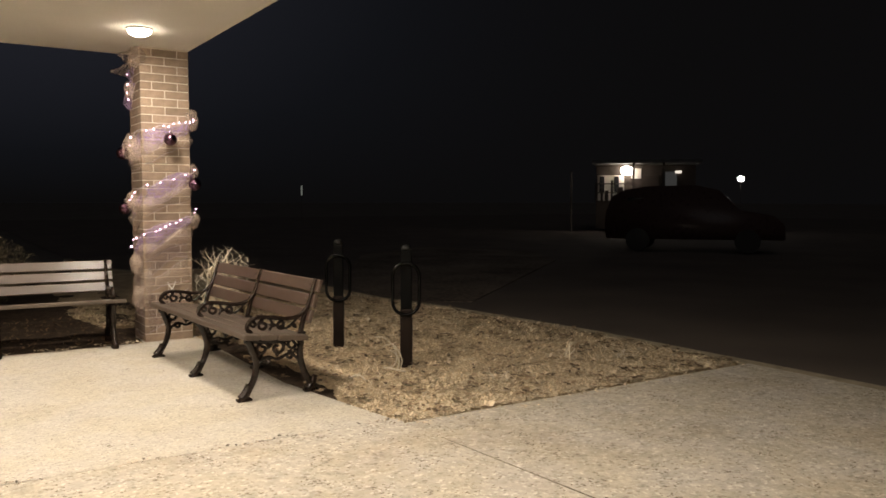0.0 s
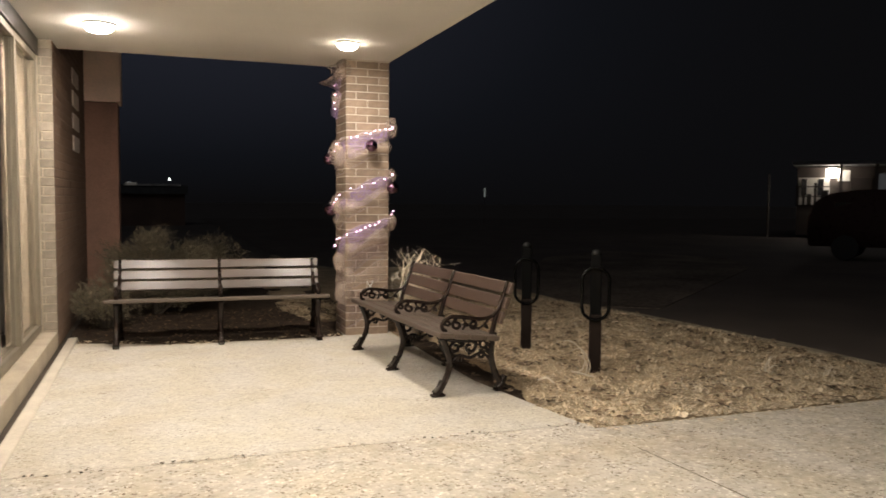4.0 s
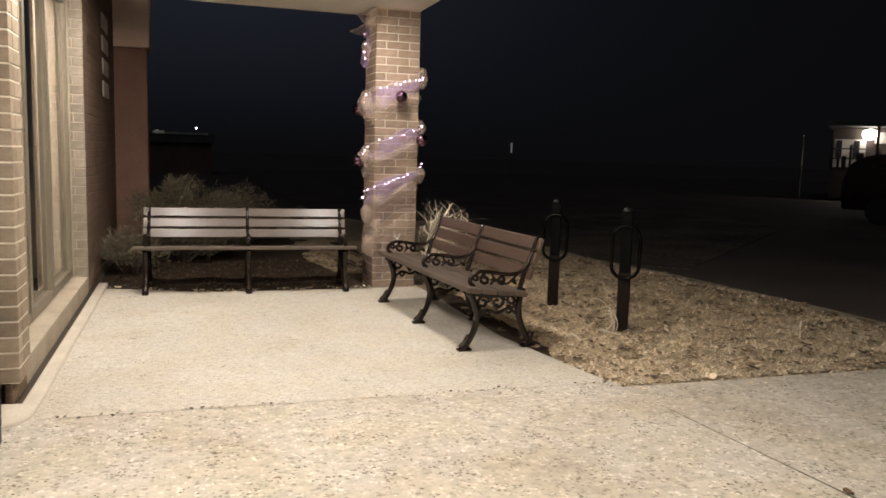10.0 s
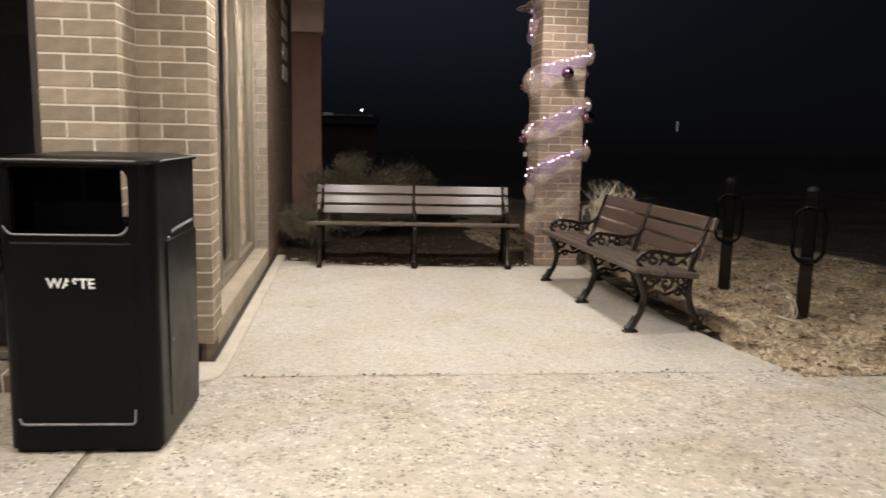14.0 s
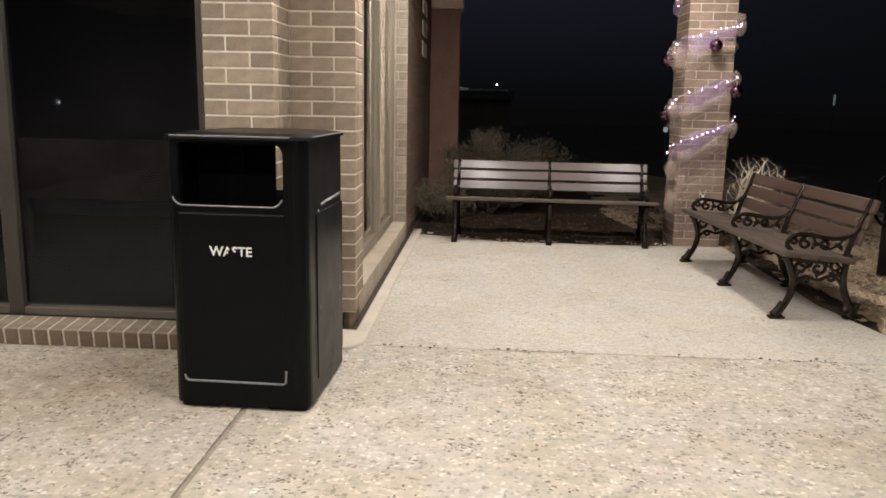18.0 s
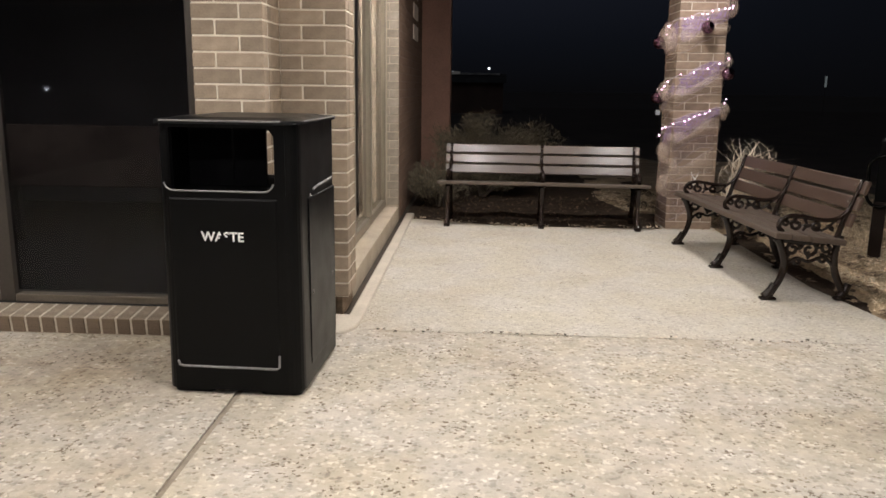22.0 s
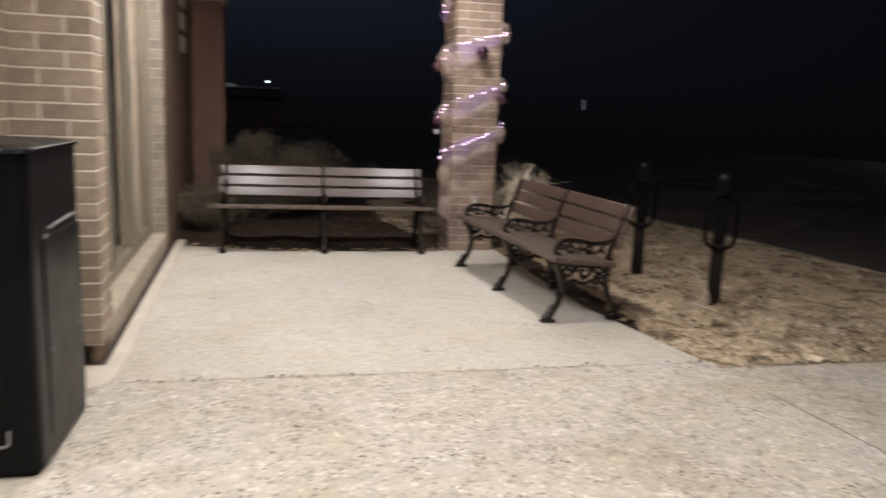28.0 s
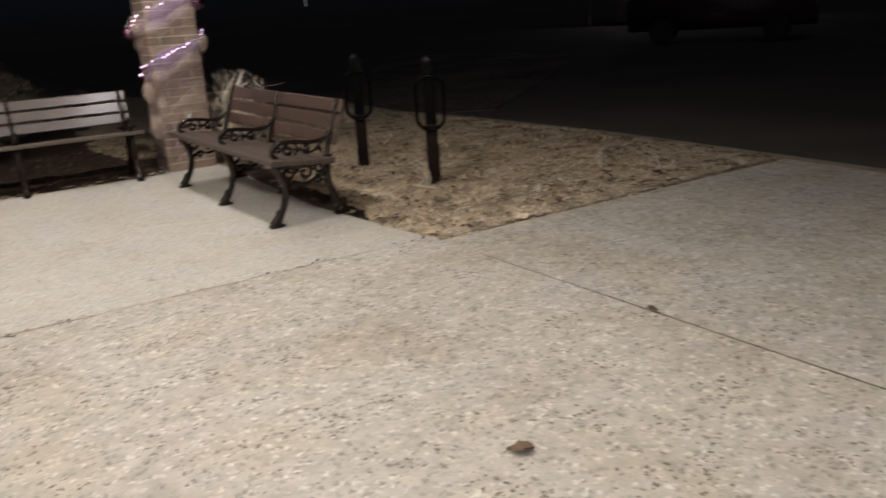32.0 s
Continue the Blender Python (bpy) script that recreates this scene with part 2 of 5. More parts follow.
BRICK_DARK = mat("brown_brick", (0.18, 0.118, 0.084), 0.85, var=0.18, scale=10, fine=120, bump=0.5, dist=0.003, spec=0.2, piece=0.06)
MORTAR = mat("mortar", (0.72, 0.66, 0.56), 0.95, var=0.12, scale=20, fine=220, bump=0.4, spec=0.1)
SOFFIT = mat("soffit_paint", (0.75, 0.715, 0.655), 0.8, var=0.05, scale=1.5, fine=60, bump=0.15, spec=0.2)
WHITE = mat("white_trim", (0.75, 0.73, 0.68), 0.5, var=0.06, scale=6)
FINE_AGG = aggregate("fine_aggregate_concrete", (0.52, 0.484, 0.418), (0.40, 0.36, 0.305), (0.64, 0.60, 0.54), 64, 0.04, mottle=0.22, stain=0.18, grit=0.12, specks=-0.14)
COARSE_AGG = aggregate("coarse_aggregate_concrete", (0.49, 0.448, 0.378), (0.29, 0.245, 0.195), (0.665, 0.625, 0.55), 46, 0.04, stain=0.30, specks=-0.075, mottle=0.66, grit=0.28)
STAINED_AGG = aggregate("stained_aggregate_concrete", (0.49, 0.448, 0.378), (0.29, 0.245, 0.195), (0.665, 0.625, 0.55), 46, 0.04, stain=0.30, specks=-0.075, mottle=0.66, grit=0.28, blot_at=(-1.45, 3.12, 0.85))
CURB = mat("cast_concrete", (0.56, 0.51, 0.43), 0.8, var=0.12, scale=5, fine=90, bump=0.3, spec=0.2)
FOOTING = mat("rough_footing", (0.21, 0.155, 0.11), 0.95, var=0.4, scale=18, fine=120, bump=0.8, dist=0.008, spec=0.1)
# browner, darker tone of the cast concrete
LEDGE = mat("tan_cast_ledge", (0.42, 0.36, 0.28), 0.85, var=0.18, scale=5, fine=90, bump=0.3, spec=0.15)
KERB = mat("dirty_kerb_concrete", (0.33, 0.28, 0.20), 0.9, var=0.3, scale=4, fine=60, bump=0.4, spec=0.15)
GAP = mat("dark_joint", (0.05, 0.038, 0.027), 0.95, var=0.3)
JOINT = mat("grey_joint_filler", (0.29, 0.25, 0.195), 0.9, var=0.2, fine=50)
JOINT_DIRT = mat("joint_dirt", (0.14, 0.12, 0.09), 0.95, var=0.7, scale=5, fine=40, spec=0.1)
DARK_ALU = mat("dark_bronze_aluminium", (0.06, 0.052, 0.045), 0.45, 0.3, var=0.12, scale=5, fine=60, bump=0.05)
SILL_TOP = mat("pale_sill_top", (0.26, 0.215, 0.165), 0.9, var=0.3, scale=14, fine=140, bump=0.5, dist=0.003, spec=0.15, piece=0.10)
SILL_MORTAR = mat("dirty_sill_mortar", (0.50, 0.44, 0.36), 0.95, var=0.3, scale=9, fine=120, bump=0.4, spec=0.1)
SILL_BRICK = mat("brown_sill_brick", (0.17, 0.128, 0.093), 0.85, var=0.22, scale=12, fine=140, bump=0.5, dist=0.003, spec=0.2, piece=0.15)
# mid tone between the dark and the pale frame metal
RAIL_ALU = mat("mid_bronze_aluminium", (0.14, 0.118, 0.095), 0.45, 0.3, var=0.15, scale=5, fine=60, bump=0.05)
ALU = mat("pale_bronze_aluminium", (0.25, 0.215, 0.165), 0.42, 0.4, var=0.1, scale=5, fine=60, bump=0.05)
IRON = mat("black_cast_iron", (0.013, 0.0072, 0.005), 0.17, 0.0, var=0.3, scale=20, fine=120, bump=0.6, dist=0.002, spec=0.42)
SLAT = mat("brown_recycled_slat", (0.066, 0.039, 0.027), 0.40, var=0.18, scale=9, fine=90, bump=0.12, dist=0.002, piece=0.06, spec=0.8)
SLAT.node_tree.nodes["Principled BSDF"].inputs["Coat Weight"].default_value = 0.75
SLAT.node_tree.nodes["Principled BSDF"].inputs["Coat Roughness"].default_value = 0.21
# same slats as the back, coloured brighter for the lamplit seat, gloss cut
SEAT_SLAT = mat("lamplit_seat_slat", (0.085, 0.062, 0.047), 0.48, var=0.22, scale=9, fine=90, bump=0.2, dist=0.002, piece=0.08, spec=0.5)
BIN = mat("black_moulded_plastic", (0.0025, 0.0026, 0.003), 0.34, var=0.25, scale=7, fine=300, bump=0.2, dist=0.001, spec=0.15)
# grey of scuffed fittings, also of edge highlights put into the colour
WORN_HIGHLIGHT = mat("worn_highlight_grey_plastic", (0.19, 0.188, 0.19), 0.4, var=0.3, scale=30)
BIN_IN = mat("bin_inner_black", (0.006, 0.006, 0.007), 0.9, var=0.2, spec=0.05)
WALL_LETTER = mat("aged_pale_lettering", (0.62, 0.54, 0.47), 0.7, var=0.3, scale=9)
LETTER = mat("white_lettering", (0.8, 0.8, 0.78), 0.6, var=0.15, scale=40)
BOLT = mat("dull_steel_bolt", (0.14, 0.125, 0.115), 0.35, 1.0, var=0.2)
CHROME = mat("polished_steel", (0.80, 0.79, 0.77), 0.22, 1.0, var=0.1)
POST = mat("dark_brown_post_paint", (0.012, 0.007, 0.005), 0.6, var=0.3, scale=10, fine=90, bump=0.3, spec=0.15)
POST_BLACK = mat("black_powder_coat", (0.003, 0.003, 0.003), 0.55, var=0.2, scale=12, bump=0, spec=0.06)
LOOP_BLACK = mat("black_gloss_steel", (0.0018, 0.0018, 0.0018), 0.13, var=0.2, scale=12, bump=0, spec=0.13)
CAP_METAL = mat("worn_post_cap", (0.008, 0.008, 0.008), 0.45, 0.0, var=0.3, scale=20, spec=0.25)
SOIL = mat("dark_mulch", (0.055, 0.039, 0.028), 0.95, var=0.5, scale=9, fine=60, bump=1.0, dist=0.02, spec=0.1)
GROUND = mat("dormant_lawn_soil", (0.43, 0.335, 0.225), 0.95, var=0.45, scale=3, fine=45, bump=0.9, dist=0.02, spec=0.1)
ASPHALT = mat("asphalt", (0.118, 0.096, 0.082), 0.9, var=0.3, scale=0.6, fine=120, bump=0.5, dist=0.004, spec=0.2)
FAR_PATCH = mat("far_pale_ground", (0.145, 0.117, 0.095), 0.95, var=0.6, scale=0.7, fine=14, bump=0.6, dist=0.02, spec=0.1)
FIELD = mat("dark_far_ground", (0.12, 0.10, 0.084), 0.95, var=0.4, scale=0.3, fine=8, bump=0.2)


def leaf_mat(name, color, var=0.35, trans=0.25):
    m = mat(name, color, 0.75, var=0.15, scale=30, bump=0, spec=0.2)
    nt = m.node_tree
    n, l = nt.nodes, nt.links
    b = n["Principled BSDF"]
    src = b.inputs["Base Color"].links[0].from_socket
    geo = n.new("ShaderNodeNewGeometry")
    r = n.new("ShaderNodeMapRange")
    r.inputs[3].default_value, r.inputs[4].default_value = 1 - var, 1 + var
    l.new(geo.outputs["Random Per Island"], r.inputs[0])
    s = n.new("ShaderNodeVectorMath")
    s.operation = "SCALE"
    l.new(src, s.inputs[0])
    l.new(r.outputs[0], s.inputs["Scale"])
    l.new(s.outputs[0], b.inputs["Base Color"])
    return m


DRY = leaf_mat("dry_grass_blades", (0.635, 0.515, 0.355), 0.5)
LITTER = leaf_mat("fallen_leaves", (0.225, 0.165, 0.108), 0.6)
PALE_LEAF = leaf_mat("pale_dead_leaves", (0.62, 0.52, 0.38), 0.4)
DARK_LITTER = leaf_mat("dark_leaf_bits", (0.15, 0.10, 0.062), 0.5)
CRUMB = leaf_mat("joint_grit", (0.36, 0.31, 0.25), 0.95)
STRAW = leaf_mat("bleached_straw", (0.68, 0.60, 0.48), 0.25)
SHRUB = leaf_mat("grey_green_shrub", (0.150, 0.126, 0.085), 0.55)
BARK = mat("bark", (0.09, 0.07, 0.055), 0.9, var=0.4, scale=15, bump=0.8, dist=0.01)


def glass(name, tint, rough=0.02, ior=1.5):
    m = bpy.data.materials.new(name)
    m.use_nodes = True
    nt = m.node_tree
    n, l = nt.nodes, nt.links
    n.remove(n["Principled BSDF"])
    tr, gl, mx, fr = n.new("ShaderNodeBsdfTransparent"), n.new("ShaderNodeBsdfGlossy"), n.new("ShaderNodeMixShader"), n.new("ShaderNodeFresnel")
    tr.inputs[0].default_value = (*tint, 1)
    gl.inputs["Roughness"].default_value = rough
    fr.inputs[0].default_value = ior
    l.new(fr.outputs[0], mx.inputs[0])
    l.new(tr.outputs[0], mx.inputs[1])
    l.new(gl.outputs[0], mx.inputs[2])
    l.new(mx.outputs[0], n["Material Output"].inputs[0])
    return m


def mesh_cloth(name, color, cover):
    """Open-weave ribbon: part of the light passes straight through."""
    m = bpy.data.materials.new(name)
    m.use_nodes = True
    nt = m.node_tree
    n, l = nt.nodes, nt.links
    b = n["Principled BSDF"]
    b.inputs["Base Color"].default_value = (*color, 1)
    b.inputs["Roughness"].default_value = 0.45
    tc, wv = n.new("ShaderNodeTexCoord"), n.new("ShaderNodeTexNoise")
    wv.inputs["Scale"].default_value = 55
    wv.inputs["Detail"].default_value = 5
    l.new(tc.outputs["Object"], wv.inputs["Vector"])
    r = n.new("ShaderNodeMapRange")
    r.inputs[1].default_value, r.inputs[2].default_value = 0.3, 0.7
    r.inputs[3].default_value, r.inputs[4].default_value = max(0, cover - 0.14), cover + 0.14
    l.new(wv.outputs[0], r.inputs[0])
    tr, mx = n.new("ShaderNodeBsdfTransparent"), n.new("ShaderNodeMixShader")
    l.new(r.outputs[0], mx.inputs[0])
    l.new(tr.outputs[0], mx.inputs[1])
    l.new(b.outputs[0], mx.inputs[2])
    l.new(mx.outputs[0], n["Material Output"].inputs[0])
    return m


PANE_CLEAR = bpy.data.materials.new("clear_window_glass")
PANE_CLEAR.use_nodes = True
clear = PANE_CLEAR.node_tree.nodes.new("ShaderNodeBsdfGlass")
clear.inputs["Color"].default_value, clear.inputs["Roughness"].default_value, clear.inputs["IOR"].default_value = (0.97, 0.965, 0.95, 1), 0.02, 1.16
PANE_CLEAR.node_tree.nodes.remove(PANE_CLEAR.node_tree.nodes["Principled BSDF"])
PANE_CLEAR.node_tree.links.new(clear.outputs[0], PANE_CLEAR.node_tree.nodes["Material Output"].inputs[0])
PANE = glass("window_glass", (0.45, 0.45, 0.47), 0.02, 1.31)
TULLE_PURPLE = mesh_cloth("purple_mesh_ribbon", (0.42, 0.30, 0.51), 0.40)
# sheer mesh, its colour kept dark to shade the brick behind it
TULLE_MAUVE = mesh_cloth("dimming_mauve_mesh", (0.27, 0.18, 0.20), 0.24)
TULLE_HEM = mesh_cloth("ribbon_hem", (0.60, 0.50, 0.50), 0.6)
TULLE_TAN = mesh_cloth("champagne_mesh_ribbon", (0.55, 0.43, 0.35), 0.31)
BAUBLE = mat("purple_glass_bauble", (0.20, 0.11, 0.17), 0.12, 1.0, var=0.1)
BAUBLE_SILVER = mat("silver_bauble", (0.85, 0.80, 0.74), 0.25, 0.35, var=0.1)
BULB = glow("fairy_light", (1.0, 0.60, 0.90), 7.0)
LENS = glow("frosted_lamp_lens", (1.0, 0.92, 0.79), 40.0)
LENS_BRIGHT = glow("bright_lamp_lens", (1.0, 0.94, 0.86), 95.0)
WIRE = mat("white_cord", (0.6, 0.55, 0.6), 0.6)


# ---------------- mesh helpers ----------------
def mesh(bm, name):
    me = bpy.data.meshes.new(name)
    bm.normal_update()
    bm.to_mesh(me)
    bm.free()
    return me


def part(name, bm, material, parent=None, label="", smooth=False, place=None):
    me = bm if isinstance(bm, bpy.types.Mesh) else mesh(bm, name)
    if not me.materials:
        me.materials.append(material)
    if smooth:
        for p in me.polygons:
            p.use_smooth = True
    ob = new(name, me)
    ob.parent = parent
    if place is not None:
        ob.matrix_basis = place
    if label:
        ob["label"] = label
    return ob


def thing(name, label, category, group="", place=None, kind=""):
    ob = new(name)
    ob.empty_display_size = 0.2
    if place is not None:
        ob.matrix_basis = place
    return tagged(ob, label, category, group, kind)


def box(x0, x1, y0, y1, z0, z1, bevel=0.0, seg=1, bm=None):
    own = bmesh.new()
    bmesh.ops.create_cube(own, size=1, matrix=Matrix.LocRotScale(((x0 + x1) / 2, (y0 + y1) / 2, (z0 + z1) / 2), None, (x1 - x0, y1 - y0, z1 - z0)))
    if bevel:
        bmesh.ops.bevel(own, geom=own.edges[:], offset=bevel, segments=seg, affect="EDGES", profile=0.5)
    return join(bm, own)


def join(bm, own):
    if bm is None:
        return own
    me = bpy.data.meshes.new("tmp")
    own.to_mesh(me)
    own.free()
    bm.from_mesh(me)
    bpy.data.meshes.remove(me)
    return bm


def prism(points, z0, z1, bm=None, bevel=0.0):
    """An upright prism over a plan outline."""
    own = bmesh.new()
    vs = [own.verts.new((x, y, z0)) for x, y in points]
    f = own.faces.new(vs)
    top = bmesh.ops.extrude_face_region(own, geom=[f])
    bmesh.ops.translate(own, verts=[v for v in top["geom"] if isinstance(v, bmesh.types.BMVert)], vec=(0, 0, z1 - z0))
    bmesh.ops.recalc_face_normals(own, faces=own.faces[:])
    if bevel:
        bmesh.ops.bevel(own, geom=own.edges[:], offset=bevel, segments=2, affect="EDGES", profile=0.5)
    return join(bm, own)


def tube(points, r, bm=None, n=8, r1=None, flat=1.0, side=Vector((1, 0, 0)), closed=False):
    """A bar along a line; flat squeezes it across the side direction."""
    own = bmesh.new()
    pts = [Vector(p) for p in points]
    rings = []
    m = len(pts)
    for i, p in enumerate(pts):
        a, b = (pts[i - 1], pts[(i + 1) % m]) if closed else (pts[max(i - 1, 0)], pts[min(i + 1, m - 1)])
        d = (b - a).normalized()
        u = side - d * side.dot(d)
        u = u.normalized() if u.length > 1e-4 else d.orthogonal().normalized()
        w = d.cross(u)
        rr = r if r1 is None else r + (r1 - r) * i / (m - 1)
        rings.append([own.verts.new(p + u * math.cos(k * math.tau / n) * rr * flat + w * math.sin(k * math.tau / n) * rr) for k in range(n)])
    for i in range(m if closed else m - 1):
        a, b = rings[i], rings[(i + 1) % m]
        for k in range(n):
            own.faces.new((a[k], a[(k + 1) % n], b[(k + 1) % n], b[k]))
    if not closed:
        own.faces.new(rings[0][::-1])
        own.faces.new(rings[-1])
    bmesh.ops.recalc_face_normals(own, faces=own.faces[:])
    return join(bm, own)


def lathe(profile, n=24, bm=None, at=(0, 0, 0)):
    own = bmesh.new()
    rings = [[own.verts.new((at[0] + r * math.cos(k * math.tau / n), at[1] + r * math.sin(k * math.tau / n), at[2] + z)) for k in range(n)] for r, z in profile]
    for a, b in zip(rings, rings[1:]):
        for k in range(n):
            own.faces.new((a[k], a[(k + 1) % n], b[(k + 1) % n], b[k]))
    own.faces.new(rings[0][::-1])
    own.faces.new(rings[-1])
    bmesh.ops.recalc_face_normals(own, faces=own.faces[:])
    return join(bm, own)


def spline(pts, steps=8):
    """A smooth line through the points that never swings past them."""
    p = [Vector(q) for q in pts]
    m = [p[1] - p[0]]
    for a, b, c in zip(p, p[1:], p[2:]):
        m.append((c - a).normalized() * min((b - a).length, (c - b).length))
    m.append(p[-1] - p[-2])
    out = []
    for i in range(len(p) - 1):
        for k in range(steps):
            t = k / steps
            h = 2 * t**3 - 3 * t * t + 1, t**3 - 2 * t * t + t, -2 * t**3 + 3 * t * t, t**3 - t * t
            out.append(h[0] * p[i] + h[1] * m[i] + h[2] * p[i + 1] + h[3] * m[i + 1])
    return out + [p[-1]]


def spiral(c, r0, r1, a0, turns, x=0.0, n=18):
    """A scroll in the plane of a bench's end frame."""
    return [(x, c[0] + (r0 + (r1 - r0) * k / n) * math.cos(a0 + turns * math.tau * k / n), c[1] + (r0 + (r1 - r0) * k / n) * math.sin(a0 + turns * math.tau * k / n)) for k in range(n + 1)]


def sheet(x0, x1, y0, y1, nx, ny, z):
    bm = bmesh.new()
    v = [[bm.verts.new((x0 + (x1 - x0) * i / nx, y0 + (y1 - y0) * j / ny, 0)) for i in range(nx + 1)] for j in range(ny + 1)]
    for row in v:
        for q in row:
            q.co.z = z(q.co.x, q.co.y)
    for j in range(ny):
        for i in range(nx):
            bm.faces.new((v[j][i], v[j][i + 1], v[j + 1][i + 1], v[j + 1][i]))
    return bm


# ---------------- ground ----------------
def kerb_x(y):
    return 6.03 - 0.0217 * max(0.0, min(y, 16) - 4.0) ** 2


BED_Y = 7.19


def bed_edge(x):
    """Far edge of the porch slab, running a little deeper towards the wall."""
    return BED_Y + 0.33 * max(0.0, min(1.0, (0.62 - x) / 0.95)) ** 1.2


ground = part("ground", sheet(-300, 300, -300, 300, 40, 40, lambda x, y: -0.16), FIELD)
tagged(ground, "dark open ground reaching to the horizon", "ground", kind="structure")
road = part("road", sheet(3.2, 60, -40, 60, 30, 40, lambda x, y: -0.14 + 0.012 * noise.noise((x * 0.1, y * 0.1, 0))), ASPHALT)
tagged(road, "dark worn asphalt car park", "road", kind="structure")

# ground patch set slightly paler than the asphalt around it
far_patch = part("far_ground_patch", prism([(5.95, 9.5), (6.9, 8.75), (13.05, 14.0), (14.6, 16.6), (13.1, 20.3), (9.9, 18.0), (6.6, 12.6)], -0.16, -0.1255), FAR_PATCH)
tagged(far_patch, "slightly paler ground patch across the drive", "ground", kind="structure")
kerb = thing("kerb", "pale concrete kerb at the edge of the car park", "kerb", kind="structure")
for k in range(14):
    ya, yb = -12 + 2.2 * k + 0.006, -12 + 2.2 * (k + 1) - 0.006
    xa, xb = kerb_x(ya), kerb_x(yb)
    part("kerb_stone", prism([(xa, ya), (xa + 0.15, ya), (xb + 0.15, yb), (xb, yb)], -0.2, -0.005, bevel=0.012), KERB, kerb)

pavement = thing("pavement", "exposed-aggregate concrete porch and walk", "pavement", kind="structure")
G = 0.006


def joint_x(y):
    return 2.945 - 0.0735 * (y - 1.95)


part("slab", prism([(-0.40, 3.80 + 0.3 * G), (2.80, 3.76 + 0.3 * G), (2.60, 5.0), (2.60, BED_Y + 0.5), (2.15, BED_Y + 0.5), (2.1, BED_Y)] + [(x, bed_edge(x)) for x in (0.62, 0.4, 0.15, -0.1, -0.40)], -0.15, 0.0), FINE_AGG, pavement, "smooth pale porch slab of fine aggregate")
part("slab", prism([(-0.70 + G, -8), (joint_x(-8), -8), (joint_x(3.66), 3.66), (2.83, 3.76 - 0.3 * G), (-0.70 + G, 3.80 - 0.3 * G)], -0.15, 0.0), COARSE_AGG, pavement, "coarse pebbled walk slab")
part("slab", prism([(-6.0, -8), (-0.70 - 3.4 * G, -8), (-0.70 - 3.4 * G, 3.60), (-6.0, 3.60)], -0.15, 0.0), STAINED_AGG, pavement, "coarse pebbled slab with brown stains under the window")
part("slab", prism([(joint_x(-8) + 2.2 * G, -8), (6.03, -8), (6.03, 3.62), (joint_x(3.66) + 1.3 * G, 3.66)], -0.15, -0.002), COARSE_AGG, pavement, "pebbled walk slab leading to the car park")
part("joint_dirt", prism([(joint_x(-4) + 0.001, -4), (joint_x(-4) + 0.0125, -4), (joint_x(2.4) + 0.011, 2.4), (joint_x(3.3) + 0.006, 3.3), (joint_x(3.3) + 0.001, 3.3)], -0.1, 0.0006), JOINT_DIRT, pavement, "dark dirt packed in the joint")
part("joint_filler", box(-0.76, 3.75, -8, 3.6, -0.14, -0.009), JOINT, pavement)


def lawn_z(x, y):
    return -0.005 + 0.02 * noise.noise((x * 1.3, y * 1.3, 3)) + 0.012 * noise.noise((x * 6, y * 6, 1))


def in_lawn(x, y):
    left = 2.82 - 0.17 * min(max(y - 3.7, 0), 1.3) if y < 8.25 else 1.85 + 0.3 * noise.noise((y * 0.9, 2.0, 0))
    return y > 3.68 and left < x < kerb_x(y) - 0.01


def in_strip(x, y):
    """The soil strip along the slab edge beside the bench, dark partly for its shadow."""
    left = 2.82 - 0.17 * min(max(y - 3.7, 0), 1.3)
    return 4.25 < y < 7.3 and left - 0.05 < x < left + 0.06 + 0.26 * max(0, min(1, (y - 4.4) * 2.0)) + 0.05 * noise.noise((y * 3, 1.0, 0))


lawn = part("lawn", sheet(0.4, 6.0, 3.66, 16, 112, 240, lambda x, y: lawn_z(x, y) - 0.07 * in_strip(x, y) if in_lawn(x, y) else -0.12 - 0.06 * (x < 2.5)), GROUND)
tagged(lawn, "dormant tan lawn strip with dead leaves beside the walk", "lawn", kind="structure")
bed = part("planting_bed", sheet(-0.42, 2.6, BED_Y, 16, 60, 140, lambda x, y: -0.012 + 0.03 * noise.noise((x * 2.5, y * 2.5, 8)) * max(0, min(1, (y - bed_edge(x)) * 3))), SOIL)
tagged(bed, "dark mulched planting bed behind the porch slab", "bed", kind="structure")

# dark soil that also paints the bench's shadow beyond the slab
strip = part("soil_strip", sheet(2.55, 3.05, 4.2, 7.3, 25, 122, lambda x, y: -0.052 + 0.02 * noise.noise((x * 7, y * 7, 4)) if in_strip(x, y) else -0.14), SOIL)
tagged(strip, "dark soil strip along the slab edge, standing also for the bench's shadow", "soil", kind="structure")
rng = np.random.default_rng(4)


